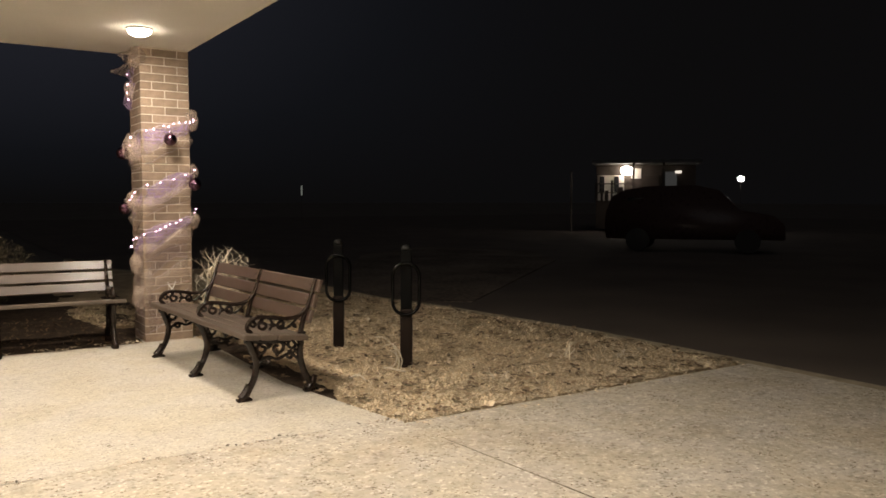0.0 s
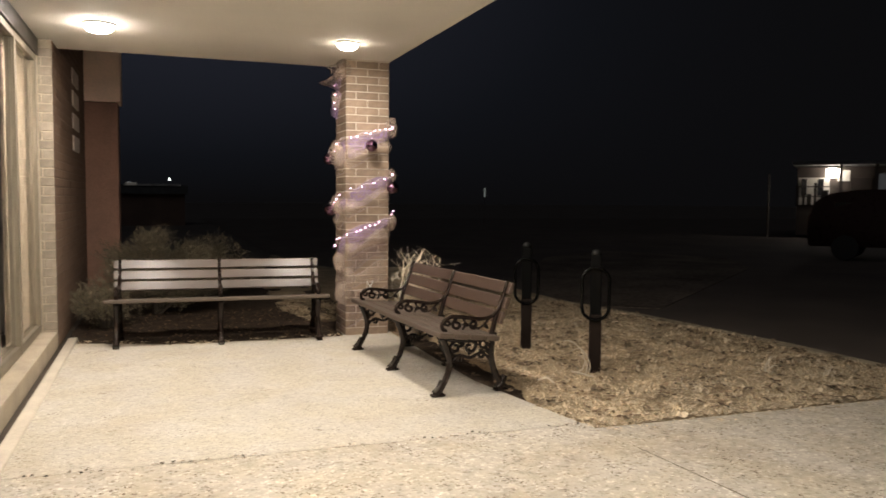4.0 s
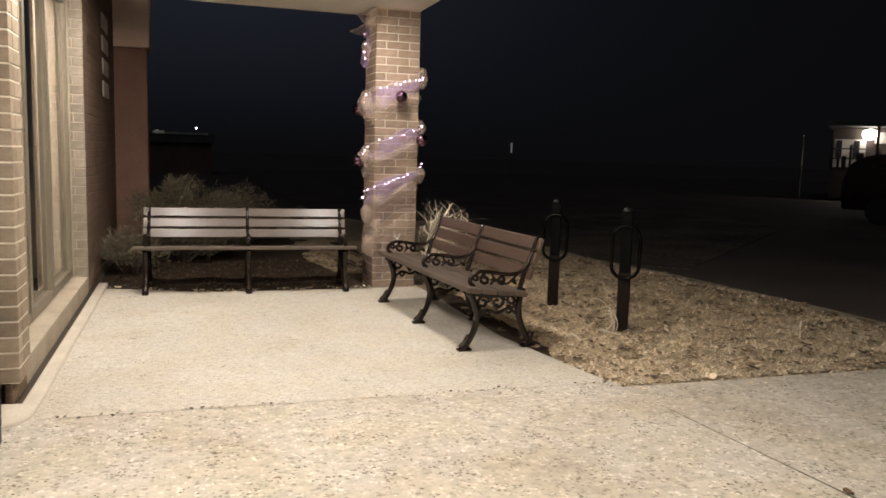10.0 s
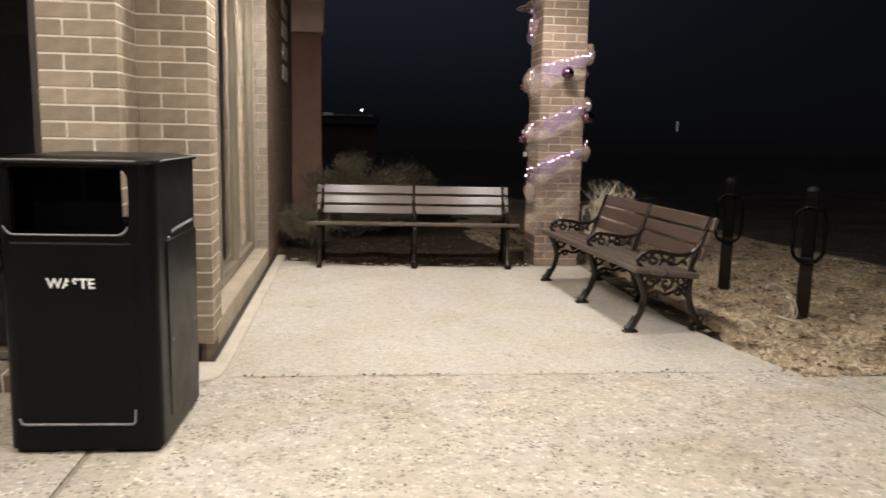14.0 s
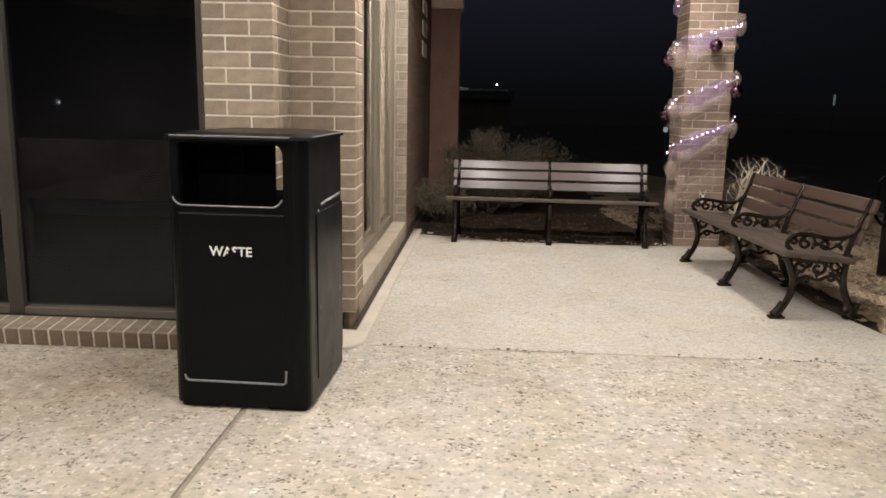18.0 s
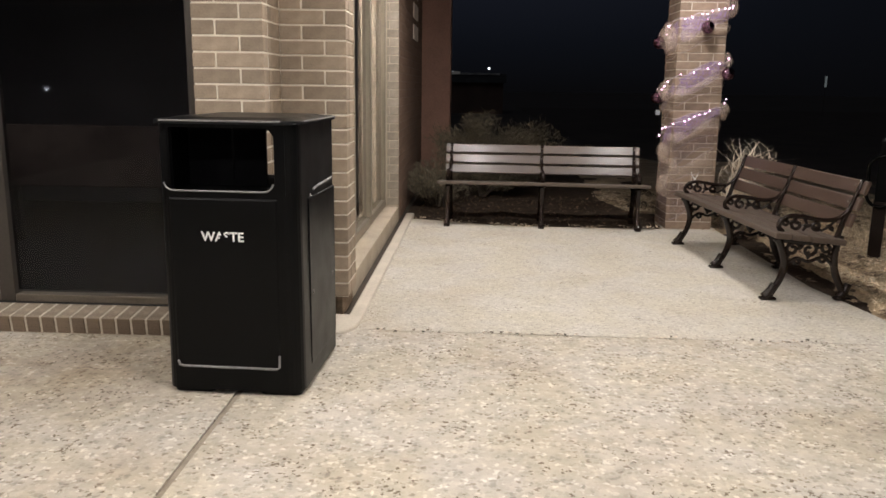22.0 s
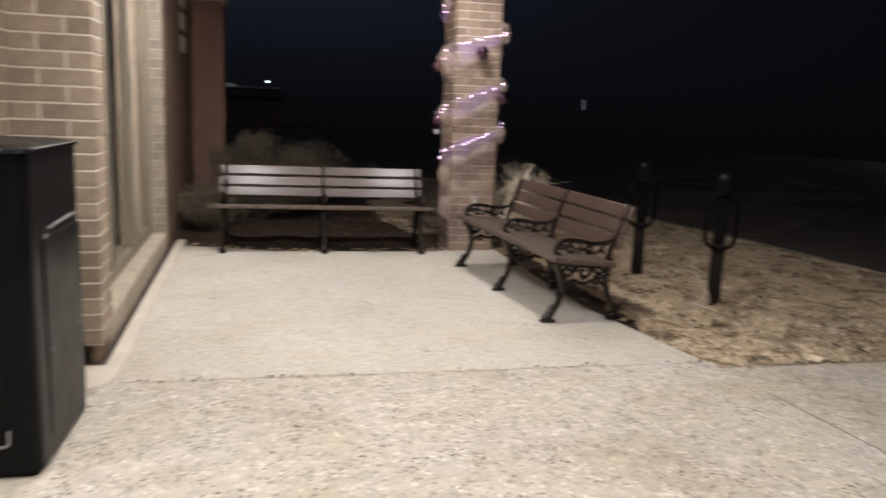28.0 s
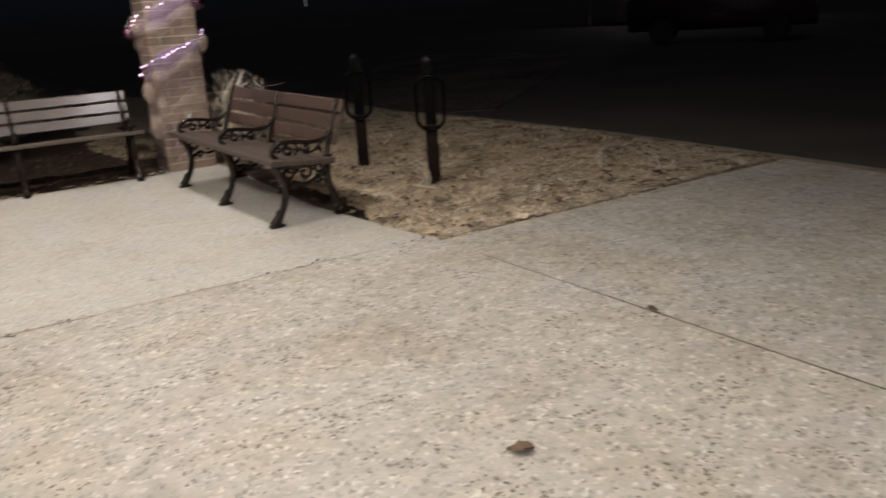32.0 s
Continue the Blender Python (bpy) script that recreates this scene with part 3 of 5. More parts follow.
def scatter(name, n, region, inside, ground_z, size, lean, material, label, category, curl=0.3, clump=(0.0, -9.0, 4.5)):
    """Blades or leaves strewn over ground, each a bent strip of four triangles."""
    x0, x1, y0, y1 = region
    vs, fs = [], []
    for _ in range(n):
        x, y = rng.uniform(x0, x1), rng.uniform(y0, y1)
        if not inside(x, y) or noise.noise((x * clump[2], y * clump[2], clump[0])) < clump[1]:
            continue
        a, w = rng.uniform(0, math.tau), rng.uniform(*size[1])
        h, tilt = rng.uniform(*size[0]), rng.uniform(*lean)
        d = np.array((math.cos(a), math.sin(a), 0.0))
        s = np.array((-math.sin(a), math.cos(a), 0.0)) * w
        p0 = np.array((x, y, ground_z(x, y)))
        p1 = p0 + h * 0.55 * (d * math.sin(tilt) + np.array((0, 0, math.cos(tilt))))
        t2 = tilt + curl * rng.uniform(0.2, 1.5)
        p2 = p1 + h * 0.45 * (d * math.sin(t2) + np.array((0, 0, math.cos(t2))))
        p2[2] = max(p2[2], p0[2] + 0.004)
        p1[2] = max(p1[2], p0[2] + 0.004)
        i = len(vs)
        vs += [p0 - s, p0 + s, p1 + s * 0.9, p1 - s * 0.9, p2]
        fs += [(i, i + 1, i + 2, i + 3), (i + 3, i + 2, i + 4)]
    me = bpy.data.meshes.new(name)
    me.from_pydata([tuple(v) for v in vs], [], fs)
    return tagged(part(name, me, material), label, category, kind="stuff")


def on_grass(x, y):
    return in_lawn(x, y) and not in_strip(x, y)


scatter("dry_grass", 85000, (0.4, 6.0, 3.66, 10.0), on_grass, lawn_z, ((0.025, 0.06), (0.0015, 0.0035)), (0.75, 1.55), DRY, "dry tan dormant grass blades", "grass")
scatter("fallen_leaves", 14000, (0.4, 6.0, 3.66, 10.0), in_lawn, lambda x, y: lawn_z(x, y) + 0.022, ((0.03, 0.08), (0.008, 0.02)), (1.1, 1.6), LITTER, "brown fallen leaves lying in the grass", "leaves", clump=(4.0, 0.16, 5.5))
scatter("pale_leaves", 13000, (0.4, 6.0, 3.66, 9.5), on_grass, lawn_z, ((0.02, 0.07), (0.004, 0.012)), (0.7, 1.6), PALE_LEAF, "pale curled dead leaves in the lawn", "leaves", 0.8, (9.0, -0.1, 4.5))
scatter("curled_leaves", 1100, (2.6, 6.0, 3.66, 9.0), on_grass, lawn_z, ((0.05, 0.11), (0.010, 0.024)), (0.9, 1.6), PALE_LEAF, "larger pale curled leaves on the lawn", "leaves", 1.2, (2.0, 0.05, 4.5))
scatter("pale_grass_mat", 9000, (2.7, 6.0, 3.68, 4.9), lambda x, y: on_grass(x, y) and rng.random() < 1.15 - 0.9 * (y - 3.68), lawn_z, ((0.02, 0.06), (0.003, 0.008)), (1.0, 1.6), PALE_LEAF, "pale flattened dead grass along the lawn edge", "grass", 0.6)
scatter("dark_leaf_bits", 1500, (2.6, 6.0, 3.62, 9.0), lambda x, y: y > 3.69 and on_grass(x, y), lambda x, y: lawn_z(x, y) + 0.03, ((0.025, 0.06), (0.008, 0.018)), (1.2, 1.65), DARK_LITTER, "dark brown leaf bits over the dry lawn", "leaves", 0.5, (6.0, 0.0, 3.0))
scatter("spilled_leaves", 800, (2.75, 5.9, 3.52, 3.74), lambda x, y: y > 3.70 - 0.16 * rng.random() ** 2 * (1.2 + noise.noise((x * 3, 0, 5))) and x > 2.83, lambda x, y: 0.004, ((0.015, 0.05), (0.004, 0.012)), (1.2, 1.62), PALE_LEAF, "dead leaf bits spilled from the lawn over the walk's edge", "leaves", 0.5)
scatter("joint_crumbs", 1500, (-0.25, 2.8, 3.70, 3.90), lambda x, y: abs(y - (3.80 - 0.0125 * (x + 0.4)) - 0.02 * noise.noise((x * 6, 1.0, 2))) < 0.035 * rng.random() and noise.noise((x * 2.3, 5.0, 1)) > -0.12, lambda x, y: 0.001, ((0.010, 0.028), (0.004, 0.011)), (1.2, 1.6), CRUMB, "dark and pale grit along the slab joint", "grit", 0.4)
scatter("bed_litter", 800, (-0.3, 2.5, BED_Y - 0.06, 9.2), lambda x, y: y > bed_edge(x) - 0.05 + 0.05 * math.sin(9 * x), lambda x, y: 0.01, ((0.02, 0.06), (0.004, 0.012)), (0.9, 1.6), DARK_LITTER, "leaf litter on the mulch under the bench", "leaves")


scatter("edge_debris", 900, (-0.3, 2.1, BED_Y - 0.07, BED_Y + 0.42), lambda x, y: -0.06 < y - bed_edge(x) < 0.09 and noise.noise((x * 4, 3.0, 1)) > -0.15, lambda x, y: 0.006, ((0.02, 0.05), (0.006, 0.014)), (1.1, 1.6), PALE_LEAF, "pale crumbs and leaf bits along the slab edge", "debris")


# ---------------- brickwork ----------------
COURSE, JOINT_W = 0.0797, 0.0095
COLUMN_COURSE = 0.0747
_bricks = {}


def brick_mesh(length, depth, material, course=COURSE):
    key = (round(length, 3), round(depth, 3), material.name, course)
    if key not in _bricks:
        bm = box(0, length, 0, depth, 0, course - JOINT_W, 0.003)
        me = mesh(bm, "brick")
        me.materials.append(material)
        _bricks[key] = me
    return _bricks[key]


def brick_face(parent, start, angle, length, courses, material, z0=0.0, depth=0.09, unit=0.244, shift=0.0):
    """Running bond along a face that starts at a point; bricks lie behind the face line."""
    for c in range(courses):
        s = -((shift + (c % 2) * unit / 2) % unit)
        while s < length - 0.02:
            a, b = max(s, 0), min(s + unit - JOINT_W, length)
            s += unit
            if b - a < 0.03:
                continue
            jut = random.uniform(-0.0012, 0.0012)
            m = pose(start[0], start[1], z0 + c * COURSE + JOINT_W / 2, 0, 0, angle) @ pose(a, jut, 0)
            part("brick", brick_mesh(b - a, depth, material), material, parent, place=m)


def build_column():
    x0, x1, y0, y1 = 2.122, 2.556, 7.20, 7.65
    col = thing("brick_column", "square tan brick porch column wrapped with ribbon", "column")
    part("mortar_core", box(x0 + 0.004, x1 - 0.004, y0 + 0.004, y1 - 0.004, -0.05, CEIL), COLUMN_MORTAR, col)
    w, wy = x1 - x0, y1 - y0
    d = 0.098
    for c in range(36):
        z = c * COLUMN_COURSE + JOINT_W / 2
        h, hy = (w - JOINT_W) / 2, (wy - JOINT_W) / 2
        if c % 2 == 0:
            spots = [(x0, y0, 0, h, d), (x0 + h + JOINT_W, y0, 0, h, d), (x1, y1, 180, h, d), (x1 - h - JOINT_W, y1, 180, h, d),
                     (x0, y1 - d - JOINT_W, -90, wy - 2 * d - 2 * JOINT_W, d), (x1, y0 + d + JOINT_W, 90, wy - 2 * d - 2 * JOINT_W, d)]
        else:
            spots = [(x0, y1, -90, hy, d), (x0, y1 - hy - JOINT_W, -90, hy, d), (x1, y0, 90, hy, d), (x1, y0 + hy + JOINT_W, 90, hy, d),
                     (x0 + d + JOINT_W, y0, 0, w - 2 * d - 2 * JOINT_W, d), (x1 - d - JOINT_W, y1, 180, w - 2 * d - 2 * JOINT_W, d)]
        for x, y, a, l, dd in spots:
            part("brick", brick_mesh(l, dd, COLUMN_BRICK, COLUMN_COURSE), COLUMN_BRICK, col, place=pose(x, y, z, 0, 0, a) @ pose(0, random.uniform(-0.001, 0.001), 0))
    return col


# ---------------- building ----------------
def build_walls():
    pier = thing("wall_pier", "tan brick wall pier beside the entrance windows", "wall", kind="structure")
    z0 = 0.111
    part("mortar_core", prism([(-1.144, 3.724), (-0.786, 3.724), (-0.786, 4.059), (-0.424, 4.059), (-0.424, 4.33), (-0.62, 4.33), (-0.62, 4.40), (-1.141, 4.40)], z0, CEIL), MORTAR, pier)
    brick_face(pier, (-1.148, 3.72), 0, 0.366, 33, BRICK, z0, unit=0.249, shift=0.1245)
    brick_face(pier, (-0.782, 3.823), 90, 0.229, 33, BRICK, z0, unit=0.249, shift=0.06)
    brick_face(pier, (-0.782, 4.055), 0, 0.362, 33, BRICK, z0, unit=0.249, shift=0.1245)
    brick_face(pier, (-0.42, 4.158), 90, 0.17, 33, BRICK, z0, unit=0.273)
    # rough footing set back under the lowest course, with a weep hole
    part("footing", prism([(-1.13, 3.76), (-0.80, 3.76), (-0.80, 4.115), (-0.545, 4.115), (-0.545, 4.24), (-0.50, 4.24), (-0.50, 4.10), (-0.462, 4.085), (-0.448, 4.12), (-0.452, 4.40), (-1.13, 4.40)], -0.05, z0 + 0.002, bevel=0.006), FOOTING, pier, "rough brown footing under the brick")
    side = thing("wall_side", "brown brick side wall running away from the porch", "wall", kind="structure")
    part("mortar_core", box(-0.80, -0.459, 7.304, 7.345, -0.05, 3.6), LEDGE, side)
    part("mortar_core", box(-0.80, -0.459, 7.345, 10.6, -0.05, 3.6), mat("brown_mortar", (0.19, 0.13, 0.095), 0.95, var=0.15), side, "dark brown mortar")
    brick_face(side, (-0.60, 7.30), 0, 0.145, 33, GREY_BRICK, shift=0.06, depth=0.05)
    brick_face(side, (-0.455, 7.352), 90, 3.1, 40, BRICK_DARK, unit=0.254, depth=0.05)
    part("window_head", box(-0.75, -0.56, 4.53, 7.29, 2.56, CEIL - 0.002), DARK_ALU, side)
    part("caulk_strip", box(-0.582, -0.566, 7.275, 7.299, 0.15, 2.56, 0.003), LEDGE, side, "pale caulk strip between brick and window")
    for k in range(4):
        z = 1.85 + 0.238 * k
        part("wall_lettering", box(-0.455, -0.44, 8.95, 9.56, z - 0.01, z + 0.155, 0.004), WALL_LETTER, side, "pale raised line of lettering")
    wing = thing("wall_wing", "brown projecting wing wall with a paler boxed top", "wall", kind="structure")
    part("wall_panel", box(-0.60, -0.07, 10.47, 10.9, -0.1, 2.54, 0.01), mat("brown_stucco", (0.31, 0.175, 0.128), 0.85, var=0.2, scale=4, bump=0.3), wing)
    part("fascia_box", box(-0.60, -0.035, 10.42, 10.95, 2.54, 4.3, 0.01), mat("tan_fascia", (0.90, 0.66, 0.53), 0.75, var=0.12, scale=3, bump=0.1), wing)


def window_unit(name, label, place, spans, height, z0=0.16, depth=0.07, bar=0.055, pane_material=None, metal=None, rail=0.065, rail_metal=None):
    """A storefront window along local x: frame bars, mullions, panes."""
    metal = metal or ALU
    w = thing(name, label, "window", kind="structure", place=place)
    ends = [0.0]
    for s in spans:
        ends.append(ends[-1] + s)
    for i, e in enumerate(ends):
        part("mullion", box(e - bar / 2, e + bar / 2, 0, depth, z0, height, 0.003), metal, w)
        part("glazing_bead", box(e - bar / 2 - 0.012, e - bar / 2 - 0.001, 0.015, depth - 0.01, z0 + 0.07, height - 0.06, 0.002), metal, w)
    for a, b in zip(ends, ends[1:]):
        part("bottom_rail", box(a + bar / 2, b - bar / 2, 0.002, depth, z0, z0 + rail, 0.003), rail_metal or metal, w)
        part("top_rail", box(a + bar / 2, b - bar / 2, 0.002, depth, height - 0.055, height, 0.003), metal, w)
        pane = part("pane", box(a + bar / 2 - 0.004, b - bar / 2 + 0.004, depth * 0.5, depth * 0.5 + 0.006, z0 + 0.06, height - 0.05), pane_material or PANE, w)
        pane.visible_shadow = False
    return w


def build_windows():
    window_1 = window_unit("window_1", "dark storefront window with a bronze metal frame", pose(-3.72, 3.78, 0), (1.452, 1.116), CEIL - 0.002, z0=0.115, bar=0.085, metal=DARK_ALU, rail=0.042, rail_metal=RAIL_ALU)
    for x0, x1 in ((-3.67, -2.32), (-2.215, -1.20)):
        part("glazing_bead", box(x0, x1, 3.776, 3.80, 0.1575, 0.186, 0.004), ALU, window_1, "pale metal glazing bead")
    part("glazing_bead", box(-2.243, -2.224, 3.776, 3.80, 0.187, CEIL - 0.06, 0.003), ALU, window_1, "pale metal glazing bead")
    window_2 = window_unit("window_2", "tall porch window with pale metal frames", pose(-0.575, 4.45, 0, 0, 0, 90), (0.90, 0.87, 1.04), 2.56, bar=0.075, pane_material=PANE_CLEAR)
    part("sub_sill", box(-0.575, -0.515, 4.40, 7.29, 0.15, 0.20, 0.004), ALU, window_2, "bronze metal sub-sill")
    sill = thing("window_sill_brick", "rowlock brick sill under the storefront window", "sill", kind="structure")
    part("mortar_core", box(-6, -1.155, 0.005, 0.187, -0.02, 0.0885), SILL_MORTAR, sill, place=pose(0, 3.59, 0.003, 6, 0, 0))
    x = -1.18
    while x > -4.2:
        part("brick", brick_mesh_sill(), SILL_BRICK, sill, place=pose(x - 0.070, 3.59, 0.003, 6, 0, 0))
        x -= 0.081
    ledge = thing("window_ledge", "pale cast concrete ledge with a dark gap and rounded kerb", "ledge", kind="structure")
    part("ledge_top", box(-0.62, -0.455, 4.40, 7.298, -0.05, 0.15, 0.008, 2), LEDGE, ledge)
    part("gap", box(-0.4545, -0.416, 4.06, 10.4, -0.05, 0.004), GAP, ledge)
    part("rounded_kerb", box(-0.416, -0.330, 4.0, 7.75, -0.04, 0.018, 0.014, 3), CURB, ledge)
    part("rounded_kerb", prism([(-0.78, 3.69), (-0.46, 3.68), (-0.385, 3.72), (-0.345, 3.80), (-0.333, 3.90), (-0.333, 4.02), (-0.78, 4.06)], -0.04, 0.018, bevel=0.012), CURB, ledge)
    room = mat("unlit_room_paint", (0.26, 0.248, 0.245), 0.85, var=0.15, scale=2)
    carpet = mat("dark_carpet", (0.03, 0.028, 0.027), 0.95, var=0.2, scale=3)
    inside = thing("room_inside", "dark unlit room behind the windows", "room", kind="structure")
    part("back_wall", box(-6, -5.9, 3.9, 8, -0.1, 3), room, inside)
    part("floor_inside", box(-6, -0.64, 3.87, 8, -0.1, 0.05), carpet, inside)
    part("end_wall", box(-6, -0.82, 7.9, 8, -0.1, 3), room, inside)
    part("front_wall", box(-8, -3.7, 3.72, 3.9, -0.1, 3), BRICK_DARK, inside)
    # panel on legs, added to put a dim band behind the glass
    counter = thing("room_counter", "dim brown panel added behind the window for its pale band", "counter")
    part("band_board", box(-5.4, -1.3, 5.70, 5.74, 0.50, 0.98, 0.01), mat("dim_brown_band", (0.16, 0.125, 0.105), 0.7, var=0.45, scale=2, fine=14), counter)
    for x in (-5.3, -3.4, -1.45):
        part("leg", box(x, x + 0.06, 5.75, 5.81, 0.051, 0.97, 0.004), carpet, counter)
    blind = thing("window_blind", "closed pale vertical blind slats behind the porch window", "blind")
    for k in range(14):
        part("slat", box(-0.045, 0.045, -0.001, 0.001, 0.22, 2.5), mat_blind, blind, place=pose(-0.675 + 0.004 * math.sin(k * 1.9), 6.21 + 0.085 * k, 0, 0, 0, 86 + 5 * math.sin(k * 2.7)))


def brick_mesh_sill():
    if "sill" not in _bricks:
        me = mesh(box(0, 0.069, 0, 0.186, 0, 0.091, 0.004), "brick")
        me.materials.append(SILL_BRICK)
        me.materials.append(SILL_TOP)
        # top faces take the paler of the two sill tones
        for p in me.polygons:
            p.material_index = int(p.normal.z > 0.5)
        _bricks["sill"] = me
    return _bricks["sill"]


mat_blind = mat("tan_blind_fabric", (0.52, 0.425, 0.32), 0.8, var=0.15, scale=4)


def build_canopy():
    c = part("ceiling", box(-0.80, 2.57, -6, 7.72, CEIL, CEIL + 0.02), SOFFIT)
    tagged(c, "smooth painted porch ceiling", "ceiling", kind="structure")
    c2 = part("ceiling_front", box(-6, -0.81, -6, 4.3, CEIL, CEIL + 0.02), SOFFIT)
    tagged(c2, "painted canopy ceiling before the storefront", "ceiling", kind="structure")
    roof = part("canopy_roof", box(-6, 2.60, -6.03, 7.75, CEIL + 0.02, CEIL + 0.55, 0.01), mat("brown_metal_fascia", (0.10, 0.08, 0.065), 0.6, 0.2, var=0.2))
    tagged(roof, "flat canopy roof with a brown metal fascia", "roof", kind="structure")
    first = None
    for x, y in LAMPS:
        if (x, y) == LAMPS[0]:
            lamp = thing("ceiling_light", "brighter round ceiling downlight near the porch window", "light", "canopy downlights", pose(x, y, CEIL))
            part("trim_ring", lathe([(0.112, -0.001), (0.112, -0.015), (0.117, -0.016), (0.123, -0.010), (0.124, 0.0)], 40), WHITE, lamp, smooth=True)
            part("lens", lathe([(0.001, -0.072), (0.04, -0.070), (0.075, -0.062), (0.099, -0.047), (0.110, -0.028), (0.111, -0.006)], 40), LENS_BRIGHT, lamp, smooth=True)
        elif first is None:
            first = thing("ceiling_light", "round recessed warm ceiling downlight", "light", "canopy downlights", pose(x, y, CEIL))
            part("trim_ring", lathe([(0.093, -0.001), (0.093, -0.014), (0.097, -0.015), (0.102, -0.010), (0.104, 0.0)], 40), WHITE, first, smooth=True)
            part("lens", lathe([(0.001, -0.064), (0.03, -0.062), (0.060, -0.054), (0.082, -0.040), (0.091, -0.022), (0.092, -0.006)], 40), LENS, first, smooth=True)
        else:
            copy_thing(first, pose(x, y, CEIL))
        la = bpy.data.lights.new("downlight", "AREA")
        la.shape, la.size, la.energy, la.color = "DISK", 0.14, LAMP_WATT, LAMP_COLOR
        new("downlight", la).matrix_basis = pose(x, y, CEIL - 0.078)


# ---------------- benches ----------------
def build_bench(name, label, place):
    """Origin at the middle of the front feet's line; local x along the bench, y towards its back."""
    b = thing(name, label, "bench", "porch benches", place)
    S = Vector((1, 0, 0))
    for k, x in enumerate((-0.90, 0.0, 0.90)):
        f = bmesh.new()
        leg = spline([(x, 0.0, 0.012), (x, 0.015, 0.05), (x, 0.06, 0.14), (x, 0.075, 0.24), (x, 0.045, 0.34), (x, 0.02, 0.395)], 6)
        tube(leg, 0.021, f, 8, 0.024, 1.0, S)
        rear = spline([(x, 0.455, 0.012), (x, 0.445, 0.06), (x, 0.395, 0.16), (x, 0.375, 0.26), (x, 0.385, 0.36), (x, 0.40, 0.41)], 6)
        tube(rear, 0.024, f, 8, 0.021, 1.0, S)
        for y, s in ((0.0, -1), (0.455, 1)):
            box(x - 0.028, x + 0.028, y - 0.055, y + 0.04, 0.0, 0.018, 0.005, 1, f)
            tube(spline([(x, y - 0.028, 0.015), (x, y + 0.004, 0.055), (x, y + 0.025, 0.105)], 4), 0.032, f, 8, 0.021, 1.0, S)
        tube([(x, 0.0, 0.385), (x, 0.22, 0.362), (x, 0.42, 0.37)], 0.017, f, 8, None, 0.9, S)
        tube(spline([(x, 0.375, 0.39), (x, 0.405, 0.50), (x, 0.445, 0.60), (x, 0.496, 0.752)], 6), 0.019, f, 8, 0.015, 0.95, S)
        part("end_frame" if k != 1 else "middle_frame", f, IRON, b, smooth=True)
        g = bmesh.new()
        arch = spline([(x, 0.07, 0.20), (x, 0.14, 0.265), (x, 0.22, 0.245), (x, 0.31, 0.27), (x, 0.385, 0.20)], 6)
        tube(arch, 0.011, g, 6, None, 1.0, S)
        part("arch_bar", g, IRON, b, smooth=True)
        for c, r, a, t in (((0.115, 0.322), 0.044, 0.4, 1.3), ((0.218, 0.318), 0.058, 2.6, -1.25), ((0.325, 0.33), 0.042, 0.5, 1.2), ((0.30, 0.262), 0.028, 2.0, -1.1), ((0.15, 0.245), 0.022, 1.0, 1.1)):
            part("scroll", tube(spiral(c, r, 0.012, a, t, x), 0.0105, None, 6, None, 1.2, S), IRON, b, smooth=True)
        h = bmesh.new()
        arm = spline([(x, 0.045, 0.43), (x, 0.018, 0.465), (x, 0.038, 0.508), (x, 0.09, 0.528), (x, 0.18, 0.520), (x, 0.29, 0.503), (x, 0.375, 0.518), (x, 0.438, 0.575)], 6)
        tube(arm, 0.015, h, 8, 0.013, 1.25, S)
        tube(spiral((0.060, 0.488), 0.024, 0.008, 1.2, 1.2, x, 14), 0.009, h, 6, None, 1.1, S)
        for c, r, a, t in (((0.125, 0.474), 0.036, 1.6, 1.15), ((0.245, 0.468), 0.030, -0.6, -1.35)):
            part("scroll", tube(spiral(c, r, 0.01, a, t, x), 0.0105, None, 6, None, 1.2, S), IRON, b, smooth=True)
        part("arm_strut", tube(spline([(x, 0.165, 0.437), (x, 0.185, 0.475), (x, 0.172, 0.512)], 4), 0.008, None, 6, None, 1.1, S), IRON, b, smooth=True)
        part("arm_strut", tube(spline([(x, 0.275, 0.437), (x, 0.315, 0.46), (x, 0.36, 0.505)], 4), 0.008, None, 6, None, 1.1, S), IRON, b, smooth=True)
        for y, z, t in ((0.335, 0.455, 40), (0.19, 0.47, 80), (0.215, 0.285, 0), (0.26, 0.34, 60), (0.165, 0.335, -50), (0.345, 0.285, 25), (0.09, 0.285, -30)):
            part("cast_leaf", lathe([(0.001, -0.030), (0.011, -0.015), (0.016, 0.0), (0.010, 0.015), (0.001, 0.032)], 8), IRON, b, smooth=True, place=pose(x, y, z, t, 0, 0))
        part("armrest", h, IRON, b, smooth=True)
    for k, y in enumerate((-0.035, 0.075, 0.185, 0.295)):
        part("seat_slat", box(-1.0, 1.0, 0, 0.10, -0.035, 0.0, 0.008, 2), SEAT_SLAT, b, place=pose(0, y, 0.440 - 0.105 * (y + 0.035), -6, 0, 0))
    for k in range(3):
        z = 0.505 + 0.0985 * k
        m = Matrix.Translation((0, 0.446 + 0.0325 * k, z)) @ pose(0, 0, 0, -18)
        part("back_slat", box(-0.955, 0.955, -0.028, 0.0, -0.043, 0.043, 0.007, 2), SLAT, b, place=m)
        for x in (-0.90, 0, 0.90):
            part("bolt", lathe([(0.008, 0), (0.007, 0.004), (0.002, 0.007)], 10), BOLT, b, place=m @ pose(x, -0.062, 0.0, 90))
    return b


